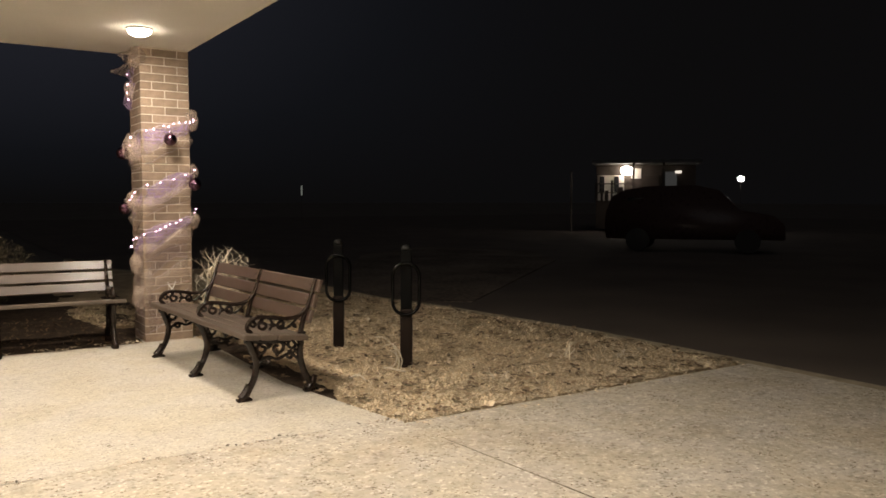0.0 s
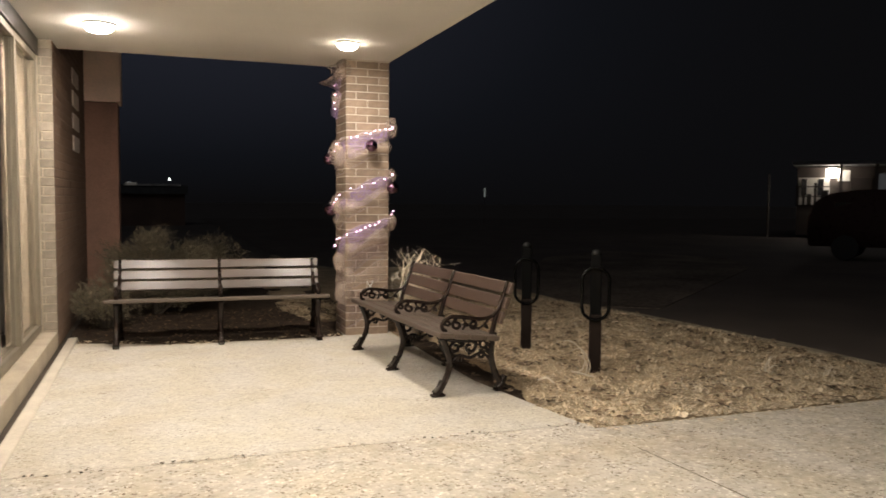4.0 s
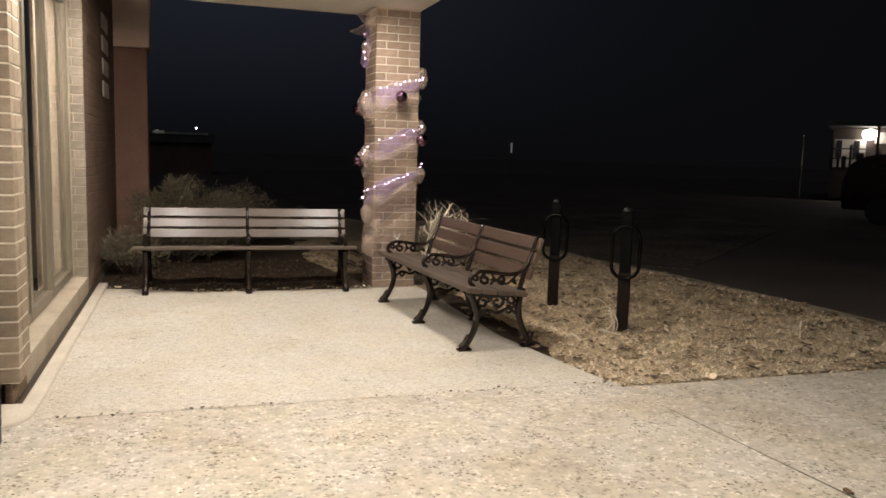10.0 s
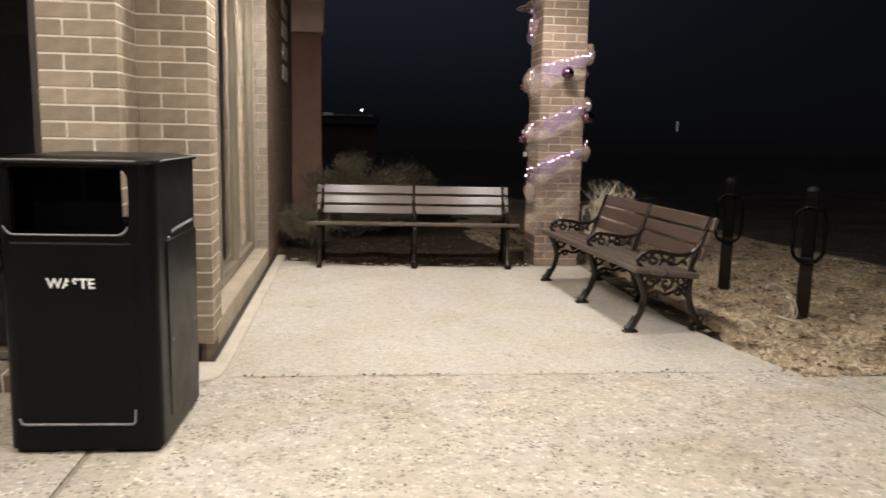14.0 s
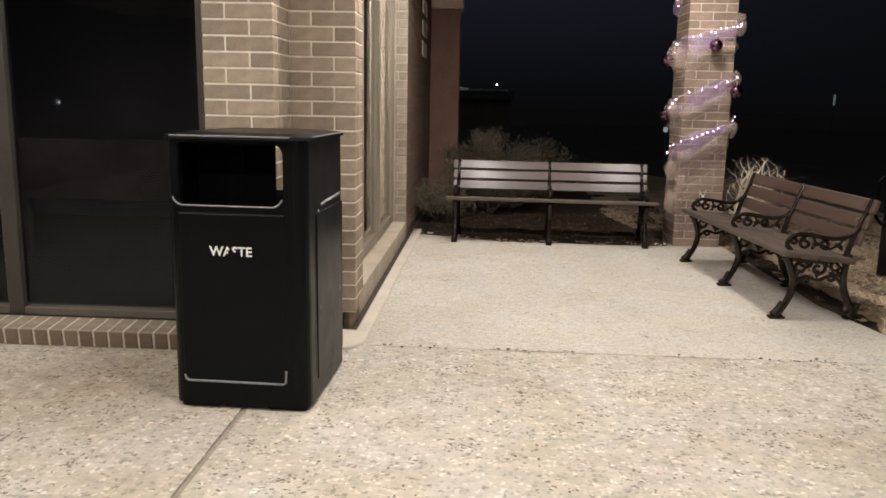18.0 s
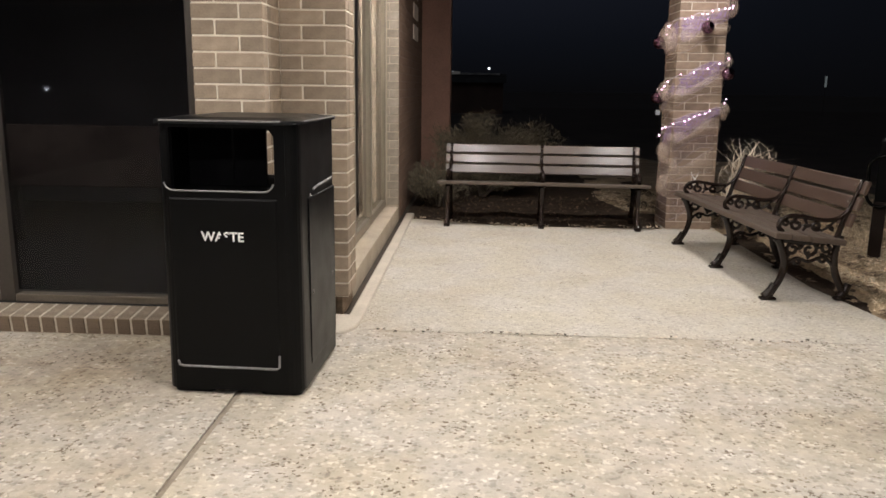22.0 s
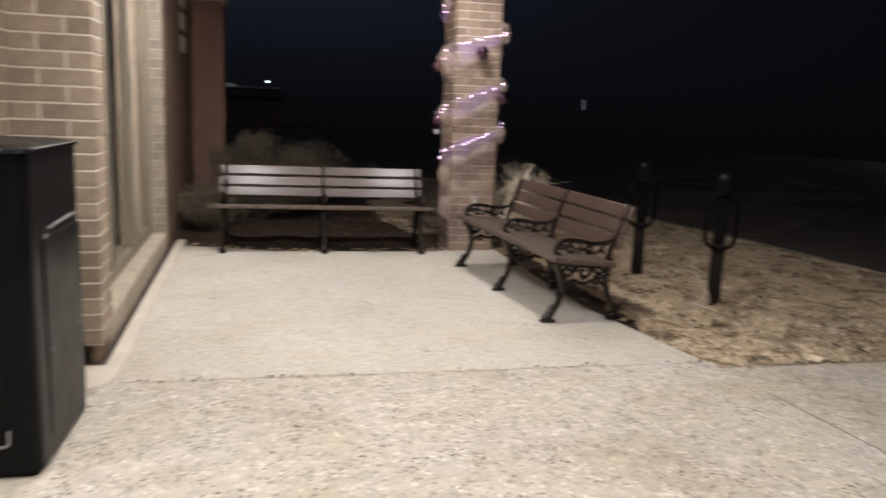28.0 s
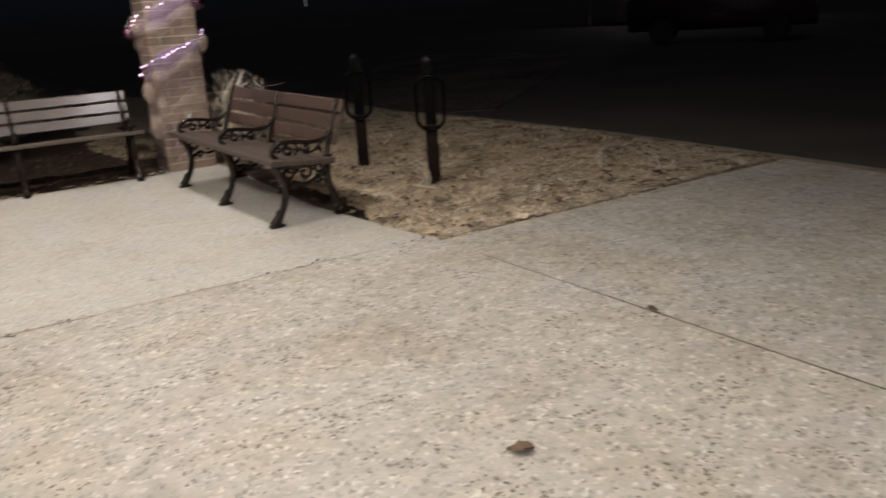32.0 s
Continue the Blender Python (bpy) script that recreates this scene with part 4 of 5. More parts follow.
# ---------------- waste bin ----------------
def rounded(hw, hd, r):
    """Plan outline of a rounded rectangle."""
    out = []
    for cx, cy, a0 in ((hw - r, hd - r, 0), (-hw + r, hd - r, 90), (-hw + r, -hd + r, 180), (hw - r, -hd + r, 270)):
        out += [(cx + r * math.cos(radians(a0 + 15 * k)), cy + r * math.sin(radians(a0 + 15 * k))) for k in range(7)]
    return out


def build_bin():
    W, D = 0.588, 0.68
    b = thing("waste_bin", "tall black plastic waste bin with worn white lettering", "bin", place=pose(-0.70, 3.175, 0, 0, 0, -2.5))
    def shell(z0, z1, grow0, grow1, r, t=0.0):
        bm = bmesh.new()
        rings = []
        for z, g in ((z0, grow0), (z1, grow1)):
            ring = []
            hw, hd = W / 2 + g, D / 2 + g
            for cx, cy, a0 in ((hw - r, hd - r, 0), (-hw + r, hd - r, 90), (-hw + r, -hd + r, 180), (hw - r, -hd + r, 270)):
                for k in range(6):
                    a = radians(a0 + 90 * k / 5)
                    ring.append(bm.verts.new((cx + r * math.cos(a), cy + r * math.sin(a), z)))
            rings.append(ring)
        n = len(rings[0])
        for k in range(n):
            bm.faces.new((rings[0][k], rings[0][(k + 1) % n], rings[1][(k + 1) % n], rings[1][k]))
        bm.faces.new(rings[0][::-1])
        bm.faces.new(rings[1])
        return bm
    hw, hd = W / 2, D / 2
    part("body", shell(0.022, 0.862, 0.004, 0.0, 0.06), BIN, b)
    for x in (-0.19, 0.19):
        for y in (-0.23, 0.23):
            part("foot", prism([(x + u, y + v) for u, v in rounded(0.09, 0.09, 0.03)], 0, 0.03), BIN, b)
    # hood: a rounded wall left open at the front between two jambs
    bm = bmesh.new()
    ring = rounded(hw, hd, 0.06)
    inner = rounded(hw - 0.02, hd - 0.02, 0.045)
    n = len(ring)
    keep = [k for k in range(n) if not (abs(ring[k][1]) > hd - 0.03 and abs(ring[(k + 1) % n][1]) > hd - 0.03 and ring[k][0] * ring[(k + 1) % n][0] < 0)]
    lo = [[bm.verts.new((x, y, z)) for x, y in rr] for rr, z in ((ring, 0.862), (ring, 1.15), (inner, 1.15), (inner, 0.862))]
    for k in keep:
        for p, q in zip(lo, lo[1:]):
            bm.faces.new((p[k], p[(k + 1) % n], q[(k + 1) % n], q[k]))
    bmesh.ops.recalc_face_normals(bm, faces=bm.faces[:])
    for side in (-1, 1):
        half = bm.copy()
        bmesh.ops.delete(half, geom=[v for v in half.verts if v.co.x * side < 0], context="VERTS")
        part("hood_side", half, BIN, b)
    bm.free()
    # front frame with a rounded opening, standing on edge
    fr = bmesh.new()
    cx, cz, ow, oh = -0.035, 1.005, 0.235, 0.13
    outer = [fr.verts.new((x, -hd, z)) for x, z in ((-hw + 0.05, 0.862), (hw - 0.05, 0.862), (hw - 0.05, 1.15), (-hw + 0.05, 1.15))]
    hole = [fr.verts.new((cx + x, -hd, cz + z)) for x, z in rounded(ow, oh, 0.045)]
    eo = [fr.edges.new((outer[k], outer[(k + 1) % 4])) for k in range(4)]
    eh = [fr.edges.new((hole[k], hole[(k + 1) % len(hole)])) for k in range(len(hole))]
    bmesh.ops.triangle_fill(fr, use_beauty=True, edges=eo + eh)
    ex = bmesh.ops.extrude_face_region(fr, geom=fr.faces[:])
    bmesh.ops.translate(fr, verts=[v for v in ex["geom"] if isinstance(v, bmesh.types.BMVert)], vec=(0, 0.03, 0))
    bmesh.ops.recalc_face_normals(fr, faces=fr.faces[:])
    front = part("front_frame", fr, BIN, b)
    part("back_frame", front.data.copy(), BIN, b, place=pose(0, 0, 0, 0, 0, 180))
    part("inner_wall", box(-hw + 0.005, 0.078, -0.05, -0.035, 0.86, 1.14), BIN_IN, b, "black divider inside the hood")
    part("divider_edge", box(-0.075, -0.068, -0.054, -0.05, 0.90, 1.13, 0.001), BIN, b)
    part("inner_shelf", box(-hw + 0.03, hw - 0.03, -hd + 0.03, hd - 0.03, 0.862, 0.868), BIN_IN, b)
    part("lid", shell(1.15, 1.166, 0.014, 0.011, 0.06), BIN, b)
    part("lid_dome", shell(1.166, 1.176, -0.012, -0.06, 0.05), BIN, b)
    # thin pale bars paint the light caught along the lid edges
    part("lid_edge", tube([(-hw + 0.03, -hd - 0.013, 1.163), (hw - 0.06, -hd - 0.013, 1.163)], 0.004, None, 6), WORN_HIGHLIGHT, b, "pale line for the highlight on the lid edge")
    part("lid_edge", tube([(hw + 0.013, -hd + 0.06, 1.164), (hw + 0.013, hd - 0.04, 1.164)], 0.004, None, 6), WORN_HIGHLIGHT, b, "pale line for the highlight on the lid edge")
    part("front_panel", box(-hw + 0.045, hw - 0.085, -hd - 0.006, -hd + 0.03, 0.115, 0.852, 0.010, 2), BIN, b)
    low = [(cx + x, -hd - 0.003, cz + z) for x, z in rounded(ow - 0.004, oh - 0.004, 0.045) if z < -0.085]
    # the opening and door lips get painted highlights as well
    part("opening_lip", tube(low, 0.004, None, 6, side=Vector((0, 1, 0))), WORN_HIGHLIGHT, b, "pale line for the highlight on the opening's edge")
    part("panel_lip", tube([(-hw + 0.052, -hd - 0.006, 0.150), (-hw + 0.060, -hd - 0.008, 0.131), (-hw + 0.075, -hd - 0.009, 0.126), (hw - 0.105, -hd - 0.009, 0.126), (hw - 0.094, -hd - 0.008, 0.134), (hw - 0.092, -hd - 0.006, 0.185)], 0.0052, None, 6, side=Vector((0, 1, 0))), WORN_HIGHLIGHT, b, "pale line for the highlight along the front door's foot")
    part("side_panel", box(hw - 0.004, hw + 0.007, -hd + 0.15, hd - 0.05, 0.10, 0.838, 0.005, 2), BIN, b)
    part("side_handle", tube([(hw + 0.002, -0.10, 0.865), (hw + 0.018, -0.085, 0.880), (hw + 0.018, 0.16, 0.885), (hw + 0.002, 0.19, 0.88)], 0.006, None, 8), WORN_HIGHLIGHT, b, "scuffed bright side handle")
    for y, z in ((-0.15, 0.845), (0.24, 0.88), (-0.15, 0.42), (0.22, 0.42)):
        part("rivet", lathe([(0.009, 0), (0.008, 0.004), (0.001, 0.006)], 10), WORN_HIGHLIGHT, b, "bright worn rivet", place=pose(hw + (0.0065 if z < 0.5 else 0.002), y, z, 0, 90, 0))
    # worn lettering
    cu = bpy.data.curves.new("lettering", "FONT")
    cu.body, cu.size, cu.extrude, cu.offset = "WASTE", 0.055, 0.0008, 0.0012
    ob = bpy.data.objects.new("lettering_text", cu)
    scene.collection.objects.link(ob)
    me = bpy.data.meshes.new_from_object(ob.evaluated_get(bpy.context.evaluated_depsgraph_get()))
    bpy.data.objects.remove(ob)
    part("lettering", me, LETTER, b, "worn white painted word", place=pose(-0.113, -hd - 0.0075, 0.673, 90, 0, 0))
    # scuffed patches where the paint has gone
    part("lettering_scuff", box(-0.034, -0.012, -hd - 0.0096, -hd - 0.0089, 0.668, 0.698), BIN, b)
    part("lettering_scuff", box(-0.018, 0.000, -hd - 0.0097, -hd - 0.0090, 0.666, 0.690), BIN, b)
    part("lettering_scuff", box(-0.002, 0.016, -hd - 0.0098, -hd - 0.0091, 0.666, 0.694), BIN, b)


# ---------------- hitching posts ----------------
def build_posts():
    for n, (x, y, a) in enumerate(((3.57, 6.13, -28), (3.66, 5.07, -33))):
        if n == 0:
            p = thing("bike_post", "dark brown bike hitching post with a black steel loop", "post", "bike posts", pose(x, y, -0.01, 0, 0, a))
            part("post", box(-0.048, 0.048, -0.045, 0.045, -0.06, 0.46, 0.008, 2), POST, p)
            part("sleeve", box(-0.044, 0.044, -0.040, 0.040, 0.46, 0.93, 0.010, 2), POST_BLACK, p, "black upper sleeve")
            part("cap", lathe([(0.040, 0.93), (0.042, 0.945), (0.034, 0.965), (0.012, 0.975), (0.001, 0.977)], 16), CAP_METAL, p, smooth=True)
            # an upright hoop with straight sides and round ends
            pts = [(0.106 * math.cos(k * math.tau / 32), -0.064, 0.625 + (0.10 if k <= 16 else -0.10) + 0.106 * math.sin(k * math.tau / 32)) for k in range(32)]
            part("loop", tube(pts, 0.014, None, 12, closed=True, side=Vector((0, 1, 0))), LOOP_BLACK, p, smooth=True)
            first = p
        else:
            copy_thing(first, pose(x, y, -0.01, 0, 0, a))


# ---------------- planting ----------------
def strap_clump(name, label, at, n, height, spread, width, material, seed, droop=1.0, crown=True, wild=0.09, lean=(0, 0)):
    r = random.Random(seed)
    t = thing(name, label, "plant", place=pose(*at))
    vs, fs = [], []
    for _ in range(n):
        a, out = r.uniform(0, math.tau), spread * r.uniform(0.2, 1.0)
        h = height * r.uniform(0.55, 1.05)
        w = width * r.uniform(0.6, 1.2)
        curl, curl2 = r.gauss(0, wild), r.gauss(0, wild * 0.6)
        phase, turns = r.uniform(0, 3), r.uniform(3, 3 + 30 * wild)
        d, s = Vector((math.cos(a), math.sin(a), 0)), Vector((-math.sin(a), math.cos(a), 0))
        base = d * r.uniform(0, 0.05) + s * r.uniform(-0.05, 0.05)
        i = len(vs)
        for k in range(12):
            u = k / 11
            p = base + d * out * u**1.6 + Vector((0, 0, h * (math.sin(min(u * (1.15 + 0.55 * droop * out / spread), 2.2) * 1.15))))
            p += (s * curl * math.sin(u * turns + phase) + d * curl2 * math.sin(u * turns * 1.3)) * u + Vector((lean[0], lean[1], 0)) * u * u
            ww = w * (1 - 0.75 * u)
            vs += [tuple(p - s * ww), tuple(p + s * ww)]
            if k:
                fs.append((i + 2 * k - 2, i + 2 * k - 1, i + 2 * k + 1, i + 2 * k))
    me = bpy.data.meshes.new("foliage")
    me.from_pydata(vs, [], fs)
    part("foliage", me, material, t)
    if crown:
        part("crown", lathe([(0.05, -0.02), (0.06, 0.02), (0.03, 0.06)], 10), material, t)
    return t


def build_shrub(name, label, at, size, sprigs, material, seed):
    """Woody stems with many small leafy sprigs in an uneven, gappy mass."""
    r = random.Random(seed)
    t = thing(name, label, "shrub", place=pose(*at))
    vs, fs = [], []
    tips = []
    for _ in range(26):
        a, u = r.uniform(0, math.tau), math.sqrt(r.random())
        e = Vector((size[0] * u * math.cos(a), size[1] * u * math.sin(a), size[2] * r.uniform(0.55, 1.0) * (1 - 0.45 * u * u)))
        mid = e * 0.5 + Vector((r.uniform(-0.06, 0.06), r.uniform(-0.06, 0.06), 0.05))
        pts = spline([(0.03 * math.cos(a), 0.03 * math.sin(a), -0.03), mid, e], 5)
        part("stem", tube(pts, 0.012, None, 5, 0.003), BARK, t)
        tips += [(pts[k], (pts[min(k + 1, len(pts) - 1)] - pts[k - 1]).normalized()) for k in range(3, len(pts))]
    for _ in range(sprigs):
        p, d = r.choice(tips)
        p = p + Vector((r.gauss(0, 0.07), r.gauss(0, 0.07), r.gauss(0, 0.05)))
        if p.z < 0.03:
            p.z = 0.03
        d = (d + Vector((r.gauss(0, 0.6), r.gauss(0, 0.6), r.gauss(0.3, 0.5)))).normalized()
        for _ in range(5):
            q = p + d * r.uniform(0, 0.09)
            o = (d + Vector((r.gauss(0, 0.5), r.gauss(0, 0.5), r.gauss(0, 0.5)))).normalized()
            s = o.orthogonal().normalized() * r.uniform(0.002, 0.005)
            ln = r.uniform(0.03, 0.09)
            i = len(vs)
            vs += [tuple(q - s * 0.3), tuple(q + o * ln * 0.5 + s), tuple(q + o * ln), tuple(q + o * ln * 0.5 - s)]
            fs.append((i, i + 1, i + 2, i + 3))
    me = bpy.data.meshes.new("foliage")
    me.from_pydata(vs, [], fs)
    part("foliage", me, material, t)
    return t


# ---------------- column decoration ----------------
CX, CY = 2.339, 7.425


def wrap_point(a, out=0.0):
    """A point on the rounded square outline of the column at an angle in degrees (0 is the right side, -90 the front)."""
    c, s = math.cos(radians(a)), math.sin(radians(a))
    k = (abs(c) ** 5 + abs(s) ** 5) ** (-1 / 5)
    return CX + (0.221 + out) * k * c, CY + (0.228 + out) * k * s


def ribbon(name, label, z0, z1, a0, a1, width, material, seed, parent, ruffle=0.03):
    r = random.Random(seed)
    n = int(abs(a1 - a0) / 6)
    bm = bmesh.new()
    rows = []
    ph = r.uniform(0, 6)
    for i in range(n + 1):
        u = i / n
        a = a0 + (a1 - a0) * u
        z = z0 + (z1 - z0) * u
        row = []
        for k in range(7):
            v = k / 6 - 0.5
            puff = 0.012 + ruffle * (0.5 + 0.35 * math.sin(a * 0.11 + ph + v * 3) + 0.15 * math.sin(a * 0.31 + v * 9 + ph)) * (1 - (2 * v) ** 2) + 0.012 * noise.noise((a * 0.08, v * 4, seed))
            x, y = wrap_point(a + 4 * math.sin(v * 5 + ph), max(0.008, puff))
            wv = width * (0.8 + 0.3 * math.sin(a * 0.045 + ph))
            row.append(bm.verts.new((x, y, z + v * wv + 0.015 * noise.noise((a * 0.06, v * 2, seed + 5)))))
        rows.append(row)
    for p, q in zip(rows, rows[1:]):
        for k in range(6):
            bm.faces.new((p[k], q[k], q[k + 1], p[k + 1]))
    edges = [[row[k].co.copy() for row in rows] for k in (0, 6)]
    ob = part(name, bm, material, parent, label, smooth=True)
    for line in edges:
        part("hem", tube(line, 0.0028, None, 5), TULLE_HEM, ob)
    return ob


def build_decoration():
    g = thing("garland", "purple and champagne mesh ribbon garland with fairy lights", "garland")
    turns = ((0.79, 1.18), (1.21, 1.57), (1.73, 2.02))
    # each turn climbs over the front face from the left side to the right, then runs round the back
    for n, (za, zb) in enumerate(turns):
        nxt = turns[n + 1][0] if n < 2 else 2.25
        ribbon("ribbon", "purple mesh ribbon", za, zb, -190, -20, 0.21, TULLE_PURPLE, n + 1, g)
        ribbon("ribbon", "champagne mesh ribbon", za - 0.09, zb - 0.10, -195, -10, 0.21, TULLE_TAN, n + 11, g, 0.065)
        ribbon("ribbon", "purple mesh ribbon", zb, nxt, -20, 170, 0.18, TULLE_PURPLE, n + 21, g)
        if n == 0:
            ribbon("ribbon", "wide sheer mauve mesh ribbon, toned to dim the brick behind", za - 0.20, zb - 0.17, -200, -15, 0.36, TULLE_MAUVE, n + 41, g, 0.015)
        cord = []
        for k in range(41):
            u = k / 40
            a = -195 + 180 * u
            x, y = wrap_point(a, 0.055 + 0.01 * math.sin(k * 1.7))
            cord.append((x, y, za + (zb - za) * u ** (0.95, 0.8, 0.6)[n] + 0.055 + 0.012 * math.sin(k * 0.9 + n)))
        part("light_cord", tube(cord, 0.0025, None, 5), WIRE, g)
        for k in range(2, 40, 2):
            if random.random() < 0.32:
                continue
            p = cord[k]
            part("bulb", lathe([(0.002, -0.006), (0.0056, -0.003), (0.0056, 0.003), (0.002, 0.008)], 8), BULB, g, place=pose(p[0] + random.uniform(-0.008, 0.008), p[1] - random.uniform(0, 0.01), p[2] + random.uniform(-0.014, 0.010), random.uniform(-50, 50), random.uniform(-50, 50)))
    for a, z in ((-172, 2.46), (-174, 2.295), (-165, 2.23), (-168, 2.37)):
        x, y = wrap_point(a, 0.07)
        part("bulb", lathe([(0.002, -0.006), (0.0056, -0.003), (0.0056, 0.003), (0.002, 0.008)], 8), BULB, g, place=pose(x, y, z, 30, 20))
    ribbon("ribbon", "purple mesh ribbon", 2.26, 2.46, -205, -155, 0.30, TULLE_PURPLE, 31, g, 0.09)
    ribbon("ribbon", "champagne mesh ribbon tied at the top", 2.52, 2.63, -222, -150, 0.17, TULLE_TAN, 32, g, 0.17)
    ribbon("ribbon", "champagne mesh ribbon gathered low on the column", 0.40, 0.72, -200, -20, 0.20, TULLE_TAN, 33, g, 0.02)
    ribbon("ribbon", "champagne mesh ribbon gathered low on the column", 0.34, 0.62, -250, -120, 0.26, TULLE_TAN, 34, g, 0.03)
    ribbon("ribbon", "wide sheer mauve mesh ribbon, toned to dim the brick behind", 0.16, 0.42, -200, -15, 0.34, TULLE_MAUVE, 51, g, 0.012)
    for n, (a, z, r) in enumerate(((-38, 2.06, 0.085), (-36, 1.58, 0.06), (-38, 1.12, 0.075), (-150, 1.77, 0.085), (-158, 1.27, 0.06), (-150, 0.72, 0.08), (-140, 2.60, 0.09), (-140, 0.42, 0.10), (-176, 1.80, 0.105), (-178, 1.30, 0.075), (-178, 2.33, 0.07))):
        x, y = wrap_point(a, 0.035)
        bm = bmesh.new()
        bmesh.ops.create_icosphere(bm, subdivisions=3, radius=1)
        for v in bm.verts:
            k = 1 + 0.30 * noise.noise(v.co * 1.6 + Vector((n * 7, 0, 0)))
            v.co = Vector((v.co.x * r * 0.85, v.co.y * r * 0.85, v.co.z * r * 1.15)) * k
        part("ribbon_puff", bm, TULLE_TAN, g, "puffed loop of champagne mesh ribbon", True, pose(x, y, z))
    first = None
    for a, z in ((-87, 1.865), (-52, 1.46), (-188, 1.235), (-196, 1.75)):
        x, y = wrap_point(a, 0.095)
        m = pose(x, y, z)
        if first is None:
            first = thing("bauble", "shiny purple hanging bauble on the ribbon", "ornament", "column baubles", m)
            part("ball", lathe([(0.002, -0.058)] + [(0.058 * math.sin(radians(t)), -0.058 * math.cos(radians(t))) for t in range(15, 180, 15)] + [(0.002, 0.058)], 18), BAUBLE, first, smooth=True)
            part("cap", lathe([(0.012, 0.054), (0.012, 0.070), (0.004, 0.074)], 10), CHROME, first)
            part("hanging_loop", tube([(0, 0.006 * math.cos(k), 0.080 + 0.008 * math.sin(k)) for k in range(7)], 0.0015, None, 5), WIRE, first)
        else:
            copy_thing(first, m)
    s = thing("silver_bauble", "small silver bauble with a ribbon bow low on the column", "ornament", place=pose(2.35, 7.12, 0.46))
    part("ball", lathe([(0.002, -0.03)] + [(0.03 * math.sin(radians(t)), -0.03 * math.cos(radians(t))) for t in range(15, 180, 15)] + [(0.002, 0.03)], 14), BAUBLE_SILVER, s, smooth=True)
    for q in (-1, 1):
        part("bow_tail", tube(spline([(0, 0, 0.03), (0.02 * q, 0.01, 0.06), (0.035 * q, 0.02, 0.10)], 4), 0.013, None, 6, 0.004, 0.35), LETTER, s)


# ---------------- distance ----------------
def build_distance():
    # siding in two tones: the porch lamp's reach is put into the colour
    dark = mat("unlit_dark_siding", (0.055, 0.042, 0.036), 0.8, var=0.2, scale=2)
    pale = mat("lamplit_siding", (0.62, 0.58, 0.54), 0.8, var=0.15, scale=2)
    roofm = mat("dark_shingle", (0.12, 0.12, 0.12), 0.9, var=0.3, scale=3)
    h = thing("house", "distant house with a lit porch at night", "house", place=pose(26.84, 25.37, -0.01, 0, 0, -47))
    part("wall", box(-1.05, 3.3, 0, 7, 0, 2.9), dark, h)
    dim = glow("dim_window_glow", (0.9, 0.95, 1.0), 0.03)
    dim.node_tree.nodes["Principled BSDF"].inputs["Base Color"].default_value = (0.01, 0.01, 0.012, 1)
    part("dim_window", box(2.0, 2.5, -0.05, -0.01, 1.7, 2.6), dim, h)
    part("wall_lamp", box(2.42, 2.70, -0.20, -0.02, 2.52, 2.64, 0.04, 2), glow("wall_lamp_glow", (1.0, 0.95, 0.88), 0.8), h)
    # pale boxes cut to the patches the lamp lights
    part("lamplit_wall", box(-1.0, 0.2, -0.03, 0.0, 1.3, 2.45), pale, h)
    part("lamplit_wall", box(0.5, 0.95, -0.03, 0.0, 2.3, 2.75), pale, h)
    part("roof", prism([(-1.2, -1.1), (3.5, -1.1), (3.5, 7.3), (-1.2, 7.3)], 2.95, 3.1), roofm, h)
    part("door", box(0.95, 1.75, -0.08, -0.035, 0.3, 2.45, 0.01), dark, h)
    for x in (-0.9, -0.25):
        part("window", box(x, x + 0.22, -0.07, -0.035, 1.7, 2.4, 0.01), mat("porch_window", (0.02, 0.02, 0.025), 0.15), h)
    for x in (0.62, 1.9):
        part("porch_post", box(x - 0.05, x + 0.05, -1.0, -0.88, 0, 2.95), dark, h)
    part("porch_lamp", lathe([(0.02, 2.44), (0.2, 2.48), (0.26, 2.62), (0.25, 2.78), (0.1, 2.84), (0.02, 2.86)], 14, None, (0.3, -0.25, 0)), glow("porch_lamp_glow", (1.0, 0.93, 0.82), 16.0), h)
    la = bpy.data.lights.new("porch_lamp", "POINT")
    la.energy, la.color, la.shadow_soft_size = 4.5, (1.0, 0.9, 0.78), 0.15
    new("porch_lamp_light", la).matrix_basis = h.matrix_basis @ pose(0.35, -0.55, 2.6)
    # dark boards and bars added as clutter to break up the lit wall
    for x, w, za, zb in ((-1.05, 0.12, 1.3, 2.1), (-0.80, 0.10, 1.3, 1.95), (-0.62, 0.16, 1.3, 1.75), (-0.36, 0.09, 1.3, 2.2), (-0.1, 0.28, 1.3, 1.9)):
        part("clutter_board", box(x, x + w, -1.0, -0.95, za, zb, 0.01), dark, h)
    for za in (1.62, 2.02):
        part("clutter_bar", box(-1.05, 0.55, -0.94, -0.90, za, za + 0.05, 0.005), dark, h)
    u = thing("utility_pole", "thin pale pole beside the distant house", "pole", place=pose(25.25, 26.85, -0.16))
    part("shaft", tube([(0, 0, 0), (0, 0, 2.75)], 0.05, None, 8, 0.045), FIELD, u)
    part("pole_cap", lathe([(0.03, 2.75), (0.028, 2.78), (0.004, 2.80)], 8), POST, u)
    build_car()
    for x, y, z, s, k in ((30.18, 21.41, 2.3, 0.13, 18.0),):
        lamp_post("yard_lamp", "distant bright yard lamp on a pole", (x, y), z, s, k)
    lamp_post("far_lamp", "far street lamp, a small cold point", (1.25, 70, ), 3.0, 0.075, 6.0)
